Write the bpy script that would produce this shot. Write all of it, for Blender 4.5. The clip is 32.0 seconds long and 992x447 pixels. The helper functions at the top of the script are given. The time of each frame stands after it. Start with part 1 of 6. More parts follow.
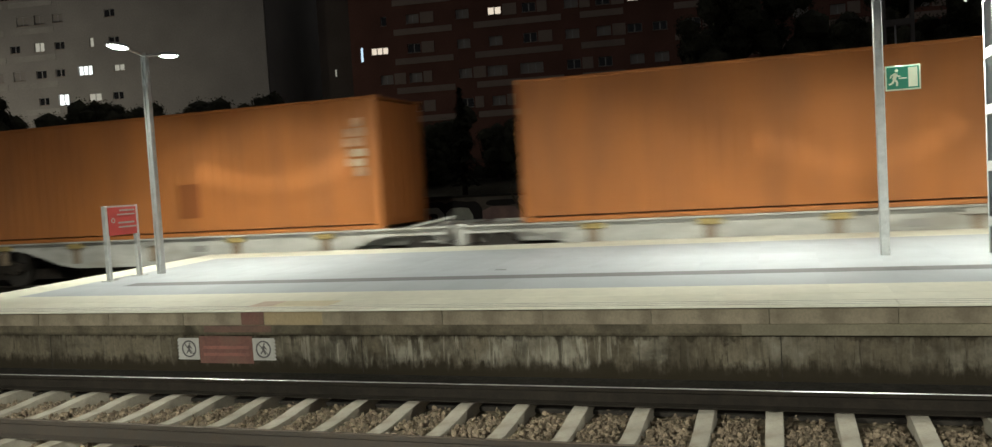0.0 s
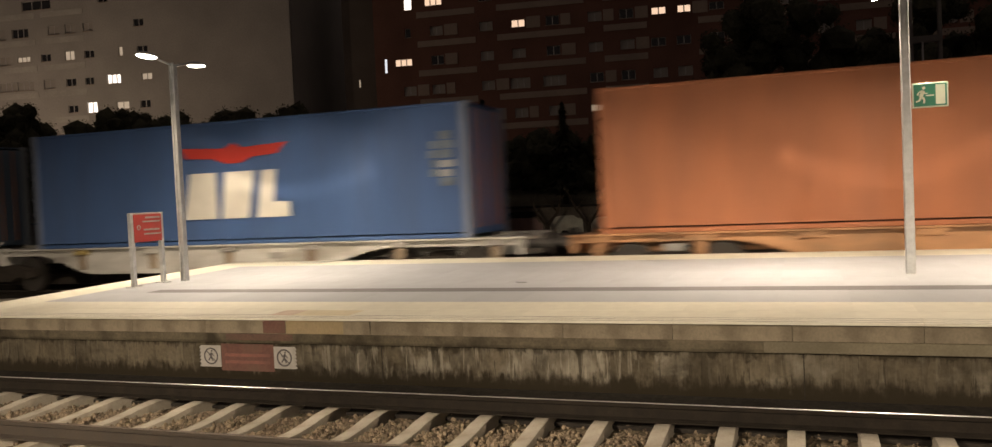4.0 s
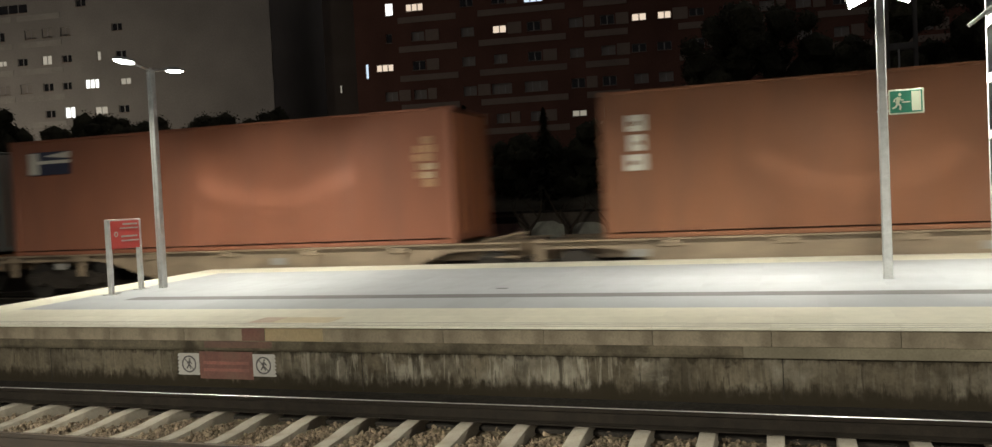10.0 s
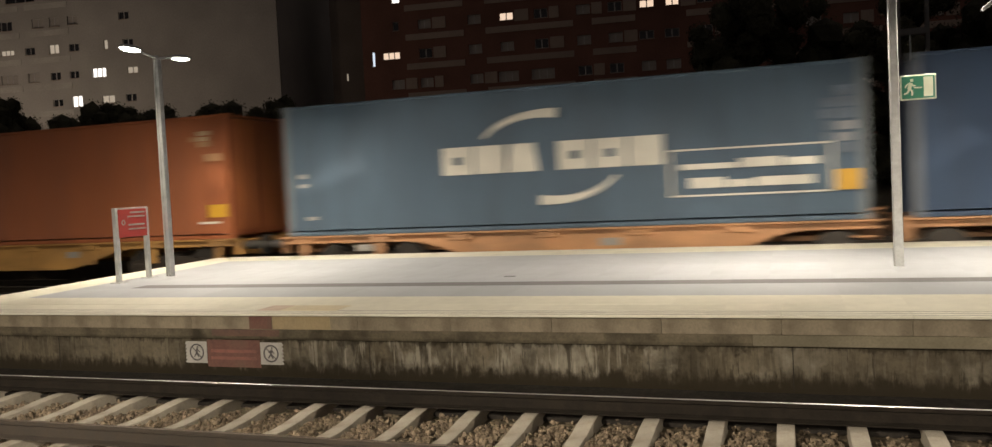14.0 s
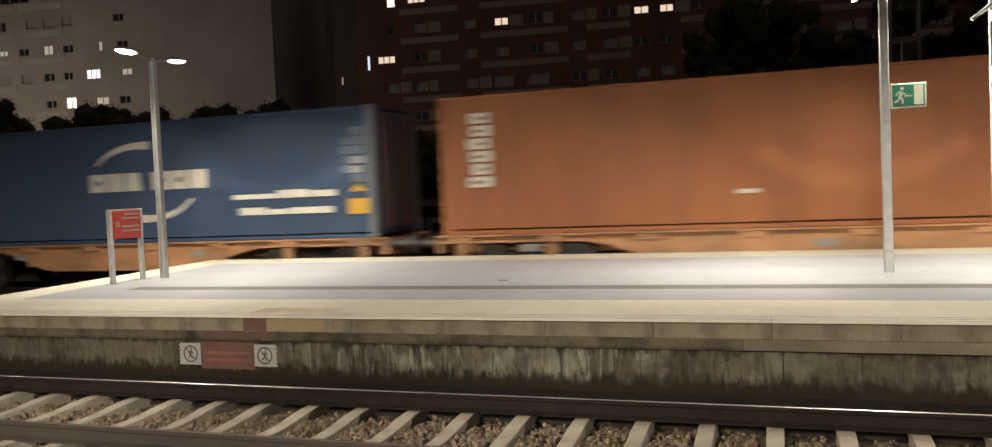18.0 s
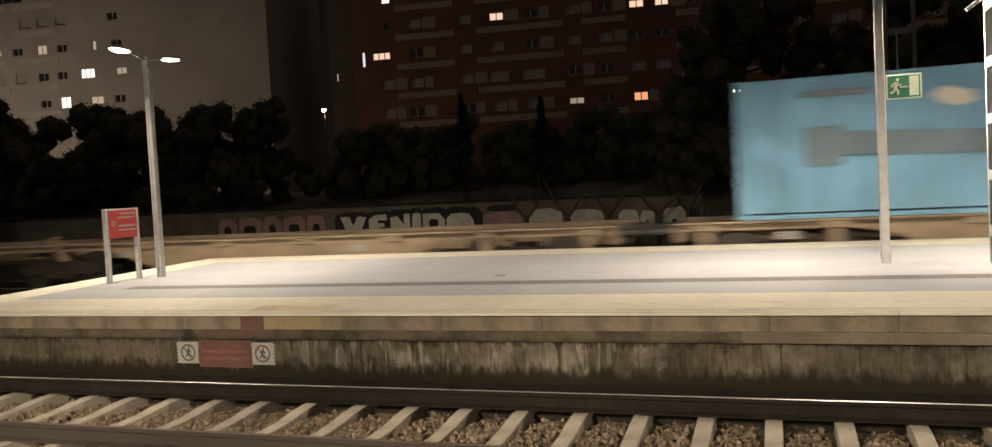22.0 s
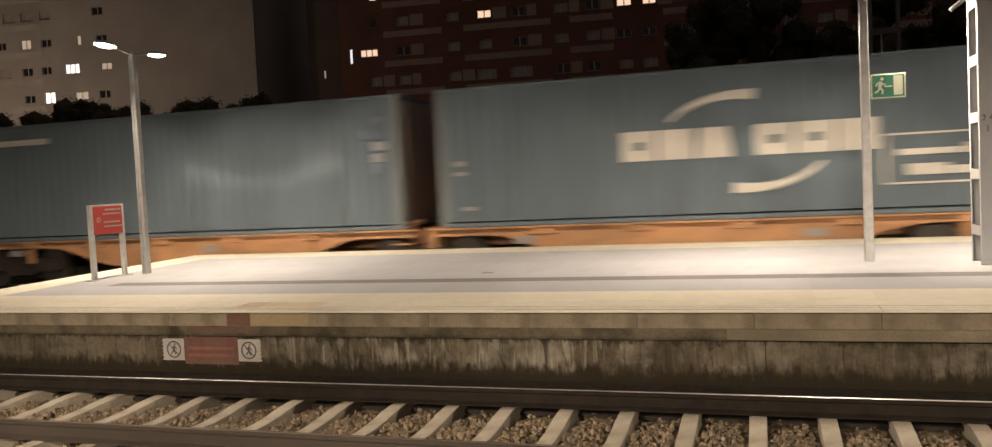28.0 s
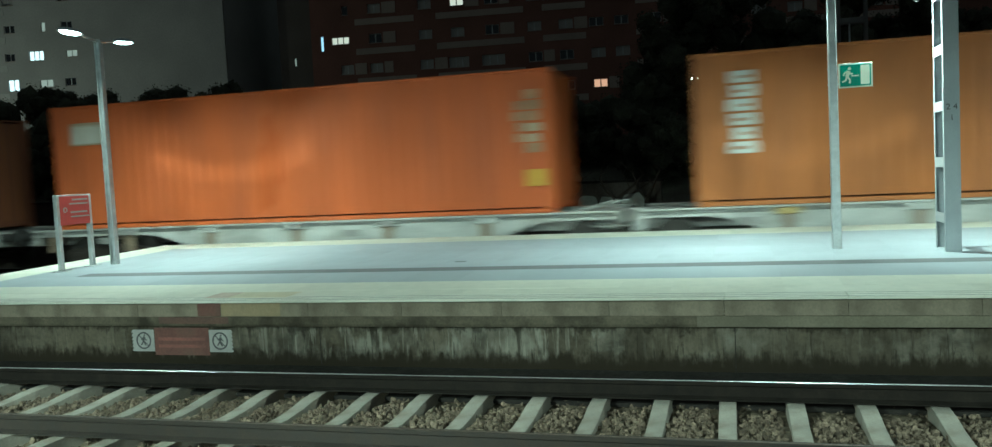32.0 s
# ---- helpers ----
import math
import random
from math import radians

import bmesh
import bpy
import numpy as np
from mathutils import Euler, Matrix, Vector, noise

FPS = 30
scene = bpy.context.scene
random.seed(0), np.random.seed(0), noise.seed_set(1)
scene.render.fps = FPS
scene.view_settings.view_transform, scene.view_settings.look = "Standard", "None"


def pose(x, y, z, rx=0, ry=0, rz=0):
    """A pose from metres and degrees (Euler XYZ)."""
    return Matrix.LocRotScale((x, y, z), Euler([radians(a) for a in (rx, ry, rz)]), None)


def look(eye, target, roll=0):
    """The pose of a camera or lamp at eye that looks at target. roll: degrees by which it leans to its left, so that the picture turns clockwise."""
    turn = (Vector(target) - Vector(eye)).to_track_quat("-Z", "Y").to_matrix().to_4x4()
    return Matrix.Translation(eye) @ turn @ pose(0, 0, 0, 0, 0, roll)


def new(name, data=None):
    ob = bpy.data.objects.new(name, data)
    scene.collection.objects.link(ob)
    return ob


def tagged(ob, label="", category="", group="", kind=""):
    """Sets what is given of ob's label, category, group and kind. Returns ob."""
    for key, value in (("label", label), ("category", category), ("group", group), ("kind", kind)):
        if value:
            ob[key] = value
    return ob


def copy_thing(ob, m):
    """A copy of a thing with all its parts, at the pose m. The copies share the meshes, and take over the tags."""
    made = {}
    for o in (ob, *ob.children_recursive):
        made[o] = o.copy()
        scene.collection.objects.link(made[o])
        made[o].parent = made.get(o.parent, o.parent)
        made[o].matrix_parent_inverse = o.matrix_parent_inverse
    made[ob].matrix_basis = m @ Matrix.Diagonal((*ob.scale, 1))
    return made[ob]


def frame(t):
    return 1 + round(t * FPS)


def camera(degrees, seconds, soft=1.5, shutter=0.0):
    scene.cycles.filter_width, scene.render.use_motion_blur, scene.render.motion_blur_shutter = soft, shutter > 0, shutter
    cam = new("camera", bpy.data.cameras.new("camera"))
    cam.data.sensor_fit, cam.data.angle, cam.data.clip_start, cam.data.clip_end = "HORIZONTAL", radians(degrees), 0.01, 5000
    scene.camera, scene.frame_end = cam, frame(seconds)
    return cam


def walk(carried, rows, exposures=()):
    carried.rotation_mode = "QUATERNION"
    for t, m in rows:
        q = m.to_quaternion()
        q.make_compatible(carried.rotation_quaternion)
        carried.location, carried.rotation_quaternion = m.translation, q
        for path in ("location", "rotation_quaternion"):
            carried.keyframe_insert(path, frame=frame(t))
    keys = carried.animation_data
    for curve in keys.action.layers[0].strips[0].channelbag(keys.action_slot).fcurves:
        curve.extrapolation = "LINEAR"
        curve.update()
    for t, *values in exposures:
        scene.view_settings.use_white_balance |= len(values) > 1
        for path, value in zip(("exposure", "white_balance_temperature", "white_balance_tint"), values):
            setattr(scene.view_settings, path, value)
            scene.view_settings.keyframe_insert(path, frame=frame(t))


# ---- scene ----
cam = camera(60.6, 32.0, soft=1.35, shutter=0.7)
PATH = [
    (0, (3.039, -8.139, 2.083), (2.405, -6.245, 1.981), -3.4),
    (0.5, (3.023, -8.124, 2.076), (2.386, -6.231, 1.972), -3.5),
    (1, (3.017, -8.127, 2.081), (2.372, -6.237, 1.974), -3.5),
    (1.5, (3.009, -8.106, 2.078), (2.357, -6.218, 1.97), -3.4),
    (2, (3.028, -8.14, 2.086), (2.367, -6.255, 1.981), -3.2),
    (2.5, (3.023, -8.142, 2.087), (2.358, -6.259, 1.984), -3.1),
    (3, (3.03, -8.141, 2.092), (2.355, -6.261, 1.995), -3.1),
    (3.5, (3.028, -8.152, 2.09), (2.35, -6.272, 2.005), -2.8),
    (5.5, (3.053, -8.153, 2.104), (2.373, -6.273, 2.062), -2.4),
    (6, (3.052, -8.17, 2.109), (2.37, -6.29, 2.071), -2.4),
    (6.5, (3.046, -8.169, 2.105), (2.367, -6.288, 2.066), -2.3),
    (7, (3.044, -8.164, 2.103), (2.366, -6.283, 2.062), -2.3),
    (7.5, (3.039, -8.147, 2.098), (2.364, -6.265, 2.055), -2.3),
    (8, (3.046, -8.145, 2.1), (2.379, -6.26, 2.052), -2.3),
    (8.5, (3.046, -8.141, 2.086), (2.388, -6.253, 2.035), -2.3),
    (9, (3.054, -8.164, 2.104), (2.4, -6.275, 2.047), -2.4),
    (9.5, (3.05, -8.164, 2.098), (2.405, -6.272, 2.039), -2.6),
    (10, (3.045, -8.135, 2.1), (2.406, -6.24, 2.039), -2.7),
    (10.5, (3.044, -8.132, 2.087), (2.407, -6.237, 2.028), -2.7),
    (11, (3.045, -8.127, 2.093), (2.42, -6.228, 2.03), -2.7),
    (11.5, (3.047, -8.13, 2.09), (2.426, -6.23, 2.025), -2.7),
    (12, (3.038, -8.118, 2.092), (2.421, -6.217, 2.025), -2.7),
    (12.5, (3.027, -8.091, 2.094), (2.401, -6.192, 2.026), -3.0),
    (13, (3.013, -8.065, 2.088), (2.375, -6.171, 2.013), -3.1),
    (13.5, (3.009, -8.067, 2.083), (2.359, -6.178, 1.998), -2.8),
    (14, (3.019, -8.083, 2.092), (2.364, -6.196, 2.004), -2.8),
    (14.5, (3.045, -8.138, 2.087), (2.39, -6.251, 1.999), -3.0),
    (15, (3.04, -8.14, 2.091), (2.424, -6.239, 2.0), -2.8),
    (15.5, (3.028, -8.104, 2.072), (2.426, -6.199, 1.982), -2.6),
    (17.5, (3.038, -8.146, 2.083), (2.41, -6.249, 2.005), -2.5),
    (18, (3.04, -8.148, 2.088), (2.399, -6.255, 2.01), -2.4),
    (18.5, (3.045, -8.172, 2.09), (2.394, -6.283, 2.012), -2.3),
    (19, (3.02, -8.125, 2.093), (2.365, -6.238, 2.013), -2.3),
    (19.5, (3.045, -8.14, 2.096), (2.383, -6.254, 2.015), -2.4),
    (20, (3.029, -8.104, 2.087), (2.37, -6.218, 2.003), -2.6),
    (20.5, (3.032, -8.109, 2.088), (2.378, -6.221, 2.002), -2.7),
    (21, (3.026, -8.096, 2.084), (2.376, -6.206, 1.996), -2.7),
    (21.5, (3.033, -8.116, 2.098), (2.392, -6.223, 2.007), -2.8),
    (22, (3.041, -8.134, 2.086), (2.406, -6.239, 1.997), -3.0),
    (22.5, (3.04, -8.128, 2.083), (2.412, -6.231, 1.991), -3.1),
    (23, (3.037, -8.135, 2.085), (2.411, -6.238, 1.99), -3.0),
    (23.5, (3.055, -8.144, 2.087), (2.43, -6.247, 1.989), -2.9),
    (24, (3.04, -8.141, 2.086), (2.418, -6.243, 1.987), -2.9),
    (24.5, (3.041, -8.141, 2.086), (2.422, -6.242, 1.985), -2.9),
    (25, (3.049, -8.141, 2.093), (2.425, -6.243, 1.99), -3.0),
    (25.5, (3.036, -8.138, 2.091), (2.415, -6.24, 1.987), -2.9),
    (27.5, (3.054, -8.148, 2.093), (2.443, -6.246, 1.993), -2.9),
    (28, (3.05, -8.152, 2.081), (2.443, -6.248, 1.985), -2.8),
    (28.5, (3.054, -8.135, 2.077), (2.455, -6.23, 1.978), -2.9),
    (29, (3.037, -8.079, 2.065), (2.46, -6.167, 1.96), -2.9),
    (29.5, (3.024, -8.033, 2.065), (2.466, -6.115, 1.951), -3.0),
    (30, (3.02, -8.02, 2.058), (2.477, -6.098, 1.938), -3.2),
    (30.5, (3.027, -8.038, 2.071), (2.5, -6.112, 1.947), -3.1),
    (31, (3.036, -8.094, 2.07), (2.506, -6.169, 1.946), -3.0),
    (31.5, (3.04, -8.109, 2.076), (2.502, -6.187, 1.95), -3.0),
    (32, (3.06, -8.163, 2.085), (2.513, -6.243, 1.959), -2.9),
]
# seconds, stops, kelvin, tint
LIGHTING = [
    (0.0, 0.98, 6420, -1), (1.0, 0.97, 6600, 5), (1.6, 0.97, 7900, 17), (2.2, 1.00, 8300, 16), (3.5, 1.00, 8600, 19), (5.5, 1.00, 7850, 11.5), (7.0, 1.00, 8050, 14.5), (8.0, 0.97, 7650, 11.5), (9.0, 1.01, 7400, 13), (9.6, 0.97, 7000, 6.5),
    (10.5, 0.97, 6700, 4.5), (12.2, 0.97, 6350, 2.5), (13.2, 0.99, 6300, -1), (13.9, 0.97, 7300, 11), (14.5, 0.97, 8350, 17.5), (18.0, 0.97, 7350, 12), (18.6, 0.97, 7450, 10.5), (19.5, 0.97, 7300, 10.5),
    (20.2, 0.97, 7700, 12.5), (21.5, 0.97, 7800, 13), (23.0, 1.01, 8800, 24), (28.0, 1.00, 8450, 21), (29.8, 0.97, 8250, 17.5), (30.6, 0.97, 7550, 7.5), (31.1, 0.94, 6200, -12), (31.5, 0.92, 5250, -26), (32.0, 0.86, 5000, -30),
]
walk(cam, [(t, look(eye, target, roll)) for t, eye, target, roll in PATH], LIGHTING)



# ---- light ----
world = bpy.data.worlds.new("night_sky")
scene.world = world
world.use_nodes = True
wn = world.node_tree.nodes
wn["Background"].inputs[0].default_value = (0.55, 0.50, 0.52, 1)
wn["Background"].inputs[1].default_value = 0.065

STREET = 0.5
LAMP_X = (-7.9, 4.42, 16.7, 29.0)      # lamp posts along the island platform
NEAR_X = (-14.0, -2.0, 10.0, 22.0)     # lamp posts on the platform behind the camera


def lamp_light(x, y, z, watts, tilt, swing, spread):
    data = bpy.data.lights.new("led", "AREA")
    data.shape, data.size, data.size_y = "RECTANGLE", 0.16, 0.3
    data.energy, data.color, data.spread = watts, (1.0, 0.955, 0.87), radians(spread)
    ob = new("led_light", data)
    ob.matrix_world = Matrix.Translation((x, y, z)) @ Euler((radians(tilt), radians(swing), 0)).to_matrix().to_4x4()
    return ob


def lamp_beam(eye, target, watts, spread):
    """One narrow lobe of a head's optics, aimed at a place."""
    data = bpy.data.lights.new("led", "SPOT")
    data.spot_size, data.spot_blend, data.shadow_soft_size = radians(spread), 1.0, 0.03
    data.energy, data.color = watts, (1.0, 0.955, 0.87)
    ob = new("led_lobe", data)
    ob.matrix_world = look(eye, target)
    return ob


# island platform heads throw two wide lobes along the platform; those behind the camera are aimed at the near track
for k, lx in enumerate(LAMP_X):
    for side in (-1, 1):
        hx, hy, hz = (lx, 4.8 + side * 0.66, 4.75) if k == 0 else (lx + side * 0.30, 4.8, 4.49)
        if k < 2:
            if k == 0:
                for swing, watts in ((-38, 46), (40, 55)):
                    lamp_light(hx, hy, hz, watts, max(0, side * 12), -swing, 98)
                lamp_light(hx, hy, hz, 38 if side > 0 else 24, 24 if side > 0 else -27, 0, 110)
            else:
                lamp_light(hx, hy, hz, 75, 4, -side * 41, 104)
                lamp_light(hx, hy, hz, 21, 28, -side * 14, 108)
                lamp_light(hx, hy, hz, 17, -34, -side * 14, 108)
        else:
            lamp_light(hx, hy, hz, 190, 0, 0, 180)
for lx in NEAR_X:
    for side in (-1, 1):
        lamp_light(lx, -11.5 + side * 0.66, 4.60, 134 if lx < -10 else 205, 47.6, 0, 87)
# the two near posts' optics draw a shallow bright bow on the side of the passing train
for (bx, by, bz), wide, dip, rise, watts, edge, count in (((LAMP_X[0], 5.46, 4.74), 1.85, 2.32, 0.42, 125, 0.55, 13), ((LAMP_X[1], 4.9, 4.47), 1.6, 2.02, 0.54, 66, 0.8, 11)):
    for k in range(count):
        f = 2 * k / (count - 1) - 1
        lamp_beam((bx, by, bz), (bx + f * wide, 8.65, dip + rise * f * f), watts * (1 + edge * f * f), 6.6)
# lights between bank and flats: a lamp at x=-27, the others added, unseen
for sx, sy, watts in ((-78, 46, 2500), (-64, 47, 1700), (-49, 48, 330), (-27, 45, 30), (-12, 50, 28), (4, 50, 36)):
    data = bpy.data.lights.new("street_light", "POINT")
    data.energy, data.color, data.shadow_soft_size = watts * STREET, (1.0, 0.86, 0.74), 0.15
    new("street_light", data).location = (sx, sy - 0.1, 7.6)


# ---- materials ----
def mat(name, col, rough=0.6, metal=0.0, var=0.18, scale=3.0, bump=0.15, bscale=40.0,
        stretch=(1, 1, 1), dirt=None, dirt_amount=0.35, dirt_scale=1.2, rand=0.0, coat=0.0):
    """Procedural paint, stone or metal: colour varies at two scales, with dirt patches and fine relief."""
    m = bpy.data.materials.new(name)
    m.use_nodes = True
    nt = m.node_tree
    n, l = nt.nodes, nt.links
    b = n["Principled BSDF"]
    co = n.new("ShaderNodeTexCoord")
    mp = n.new("ShaderNodeMapping")
    mp.inputs["Scale"].default_value = stretch
    l.new(co.outputs["Object"], mp.inputs["Vector"])
    big = n.new("ShaderNodeTexNoise")
    big.inputs["Scale"].default_value, big.inputs["Detail"].default_value = scale, 5
    l.new(mp.outputs[0], big.inputs["Vector"])
    ramp = n.new("ShaderNodeMapRange")
    ramp.inputs[1].default_value, ramp.inputs[2].default_value = 0.3, 0.7
    ramp.inputs[3].default_value, ramp.inputs[4].default_value = 1 - var, 1 + var
    l.new(big.outputs[0], ramp.inputs[0])
    fine = n.new("ShaderNodeTexNoise")
    fine.inputs["Scale"].default_value, fine.inputs["Detail"].default_value = bscale, 4
    l.new(co.outputs["Object"], fine.inputs["Vector"])
    fr = n.new("ShaderNodeMapRange")
    fr.inputs[1].default_value, fr.inputs[2].default_value = 0.3, 0.7
    fr.inputs[3].default_value, fr.inputs[4].default_value = 1 - var * 0.5, 1 + var * 0.5
    l.new(fine.outputs[0], fr.inputs[0])
    mul = n.new("ShaderNodeMath")
    mul.operation = "MULTIPLY"
    l.new(ramp.outputs[0], mul.inputs[0])
    l.new(fr.outputs[0], mul.inputs[1])
    last = mul.outputs[0]
    if rand:
        oi = n.new("ShaderNodeObjectInfo")
        rr = n.new("ShaderNodeMapRange")
        rr.inputs[3].default_value, rr.inputs[4].default_value = 1 - rand, 1 + rand
        l.new(oi.outputs["Random"], rr.inputs[0])
        m2 = n.new("ShaderNodeMath")
        m2.operation = "MULTIPLY"
        l.new(last, m2.inputs[0])
        l.new(rr.outputs[0], m2.inputs[1])
        last = m2.outputs[0]
    mix = n.new("ShaderNodeMix")
    mix.data_type, mix.blend_type = "RGBA", "MULTIPLY"
    mix.inputs[0].default_value = 1.0
    mix.inputs[6].default_value = (*col, 1)
    l.new(last, mix.inputs[7])
    out = mix.outputs[2]
    if dirt:
        dn = n.new("ShaderNodeTexNoise")
        dn.inputs["Scale"].default_value, dn.inputs["Detail"].default_value = dirt_scale, 8
        l.new(mp.outputs[0], dn.inputs["Vector"])
        dr = n.new("ShaderNodeMapRange")
        dr.inputs[1].default_value, dr.inputs[2].default_value = 0.48, 0.7
        dr.inputs[3].default_value, dr.inputs[4].default_value = 0.0, dirt_amount
        l.new(dn.outputs[0], dr.inputs[0])
        dm = n.new("ShaderNodeMix")
        dm.data_type = "RGBA"
        dm.inputs[7].default_value = (*dirt, 1)
        l.new(dr.outputs[0], dm.inputs[0])
        l.new(out, dm.inputs[6])
        out = dm.outputs[2]
    l.new(out, b.inputs["Base Color"])
    rgh = n.new("ShaderNodeMapRange")
    rgh.inputs[1].default_value, rgh.inputs[2].default_value = 0.3, 0.7
    rgh.inputs[3].default_value, rgh.inputs[4].default_value = max(rough - 0.08, 0.02), min(rough + 0.1, 1)
    l.new(big.outputs[0], rgh.inputs[0])
    l.new(rgh.outputs[0], b.inputs["Roughness"])
    b.inputs["Metallic"].default_value = metal
    b.inputs["Coat Weight"].default_value = coat
    if bump:
        bp = n.new("ShaderNodeBump")
        bp.inputs["Strength"].default_value, bp.inputs["Distance"].default_value = bump, 0.01
        l.new(fine.outputs[0], bp.inputs["Height"])
        l.new(bp.outputs[0], b.inputs["Normal"])
    return m


def glow(name, col, strength):
    m = bpy.data.materials.new(name)
    m.use_nodes = True
    b = m.node_tree.nodes["Principled BSDF"]
    b.inputs["Base Color"].default_value = (0.6, 0.6, 0.6, 1)
    b.inputs["Emission Color"].default_value = (*col, 1)
    b.inputs["Emission Strength"].default_value = strength
    return m


def streaked_wall(name, base, pale, dark):
    """Old concrete with pale lime patches, dark runs hanging from the joint above, and a ragged darkening towards the
    foot.
    """
    m = mat(name, base, 0.9, 0, 0.25, 2.5, 0.5, 30)
    nt = m.node_tree
    n, l = nt.nodes, nt.links
    b = n["Principled BSDF"]
    src = b.inputs["Base Color"].links[0].from_socket
    co = n.new("ShaderNodeTexCoord")
    sep = n.new("ShaderNodeSeparateXYZ")
    l.new(co.outputs["Object"], sep.inputs[0])

    def layer(col, sc, lo, hi, amount, seed, lift=None, run=None):
        nonlocal src
        mp = n.new("ShaderNodeMapping")
        mp.inputs["Scale"].default_value, mp.inputs["Location"].default_value = sc, (seed, seed, seed)
        l.new(co.outputs["Object"], mp.inputs["Vector"])
        t = n.new("ShaderNodeTexNoise")
        t.inputs["Scale"].default_value, t.inputs["Detail"].default_value, t.inputs["Roughness"].default_value = 1.0, 7, 0.6
        l.new(mp.outputs[0], t.inputs["Vector"])
        val = t.outputs[0]
        if lift:
            # stains and the dark foot: ragged height from noise plus a slope of z
            k = n.new("ShaderNodeMath")
            k.operation = "MULTIPLY_ADD"
            k.inputs[1].default_value, k.inputs[2].default_value = lift
            l.new(sep.outputs[2], k.inputs[0])
            s = n.new("ShaderNodeMath")
            l.new(val, s.inputs[0])
            l.new(k.outputs[0], s.inputs[1])
            val = s.outputs[0]
        r = n.new("ShaderNodeMapRange")
        r.inputs[1].default_value, r.inputs[2].default_value, r.inputs[4].default_value = lo, hi, amount
        l.new(val, r.inputs[0])
        much = r.outputs[0]
        if run:
            # the run of wall along which the stain is strongest: middle, half length, least share
            mid, half, least = run
            d = n.new("ShaderNodeMath")
            d.operation = "SUBTRACT"
            d.inputs[1].default_value = mid
            l.new(sep.outputs[0], d.inputs[0])
            ab = n.new("ShaderNodeMath")
            ab.operation = "ABSOLUTE"
            l.new(d.outputs[0], ab.inputs[0])
            g = n.new("ShaderNodeMapRange")
            g.interpolation_type = "SMOOTHSTEP"
            g.inputs[1].default_value, g.inputs[2].default_value = half * 0.55, half
            g.inputs[3].default_value, g.inputs[4].default_value = 1.0, least
            l.new(ab.outputs[0], g.inputs[0])
            m3 = n.new("ShaderNodeMath")
            m3.operation = "MULTIPLY"
            l.new(much, m3.inputs[0])
            l.new(g.outputs[0], m3.inputs[1])
            much = m3.outputs[0]
        mx = n.new("ShaderNodeMix")
        mx.data_type = "RGBA"
        mx.inputs[7].default_value = (*col, 1)
        l.new(much, mx.inputs[0])
        l.new(src, mx.inputs[6])
        src = mx.outputs[2]

    layer(pale, (1.1, 1.1, 1.0), 0.47, 0.60, 0.6, 9.7, None, (1.4, 5.3, 0.12))
    layer(pale, (5, 5, 1.6), 0.54, 0.62, 0.6, 2.2, None, (-0.2, 3.0, 0.15))
    layer(dark, (2.2, 2.2, 1.4), 0.50, 0.68, 0.65, 4.4)
    layer(dark, (1.3, 1.3, 2.6), 0.53, 0.63, 0.55, 12.4)
    layer(dark, (9, 9, 0.9), 0.57, 0.64, 0.75, 3.1, None, (-0.4, 3.4, 0.35))
    layer(pale, (17, 17, 1.1), 0.55, 0.62, 0.65, 8.3, None, (-0.7, 2.6, 0.15))
    layer(dark, (26, 26, 2.4), 0.60, 0.64, 0.6, 5.3, (-0.15, 0.02))
    layer(dark, (5.5, 5.5, 4.0), 0.50, 0.60, 0.75, 1.3, (1.9, -0.52))
    layer(dark, (24, 24, 3.0), 0.50, 0.60, 0.45, 11.3, (1.5, -0.42))
    layer(dark, (13, 13, 5), 0.46, 0.68, 0.97, 7.7, (-1.7, 0.03))
    layer(dark, (3, 3, 2), 0.47, 0.66, 0.9, 6.1, (-1.6, 0.02))
    l.new(src, b.inputs["Base Color"])
    return m


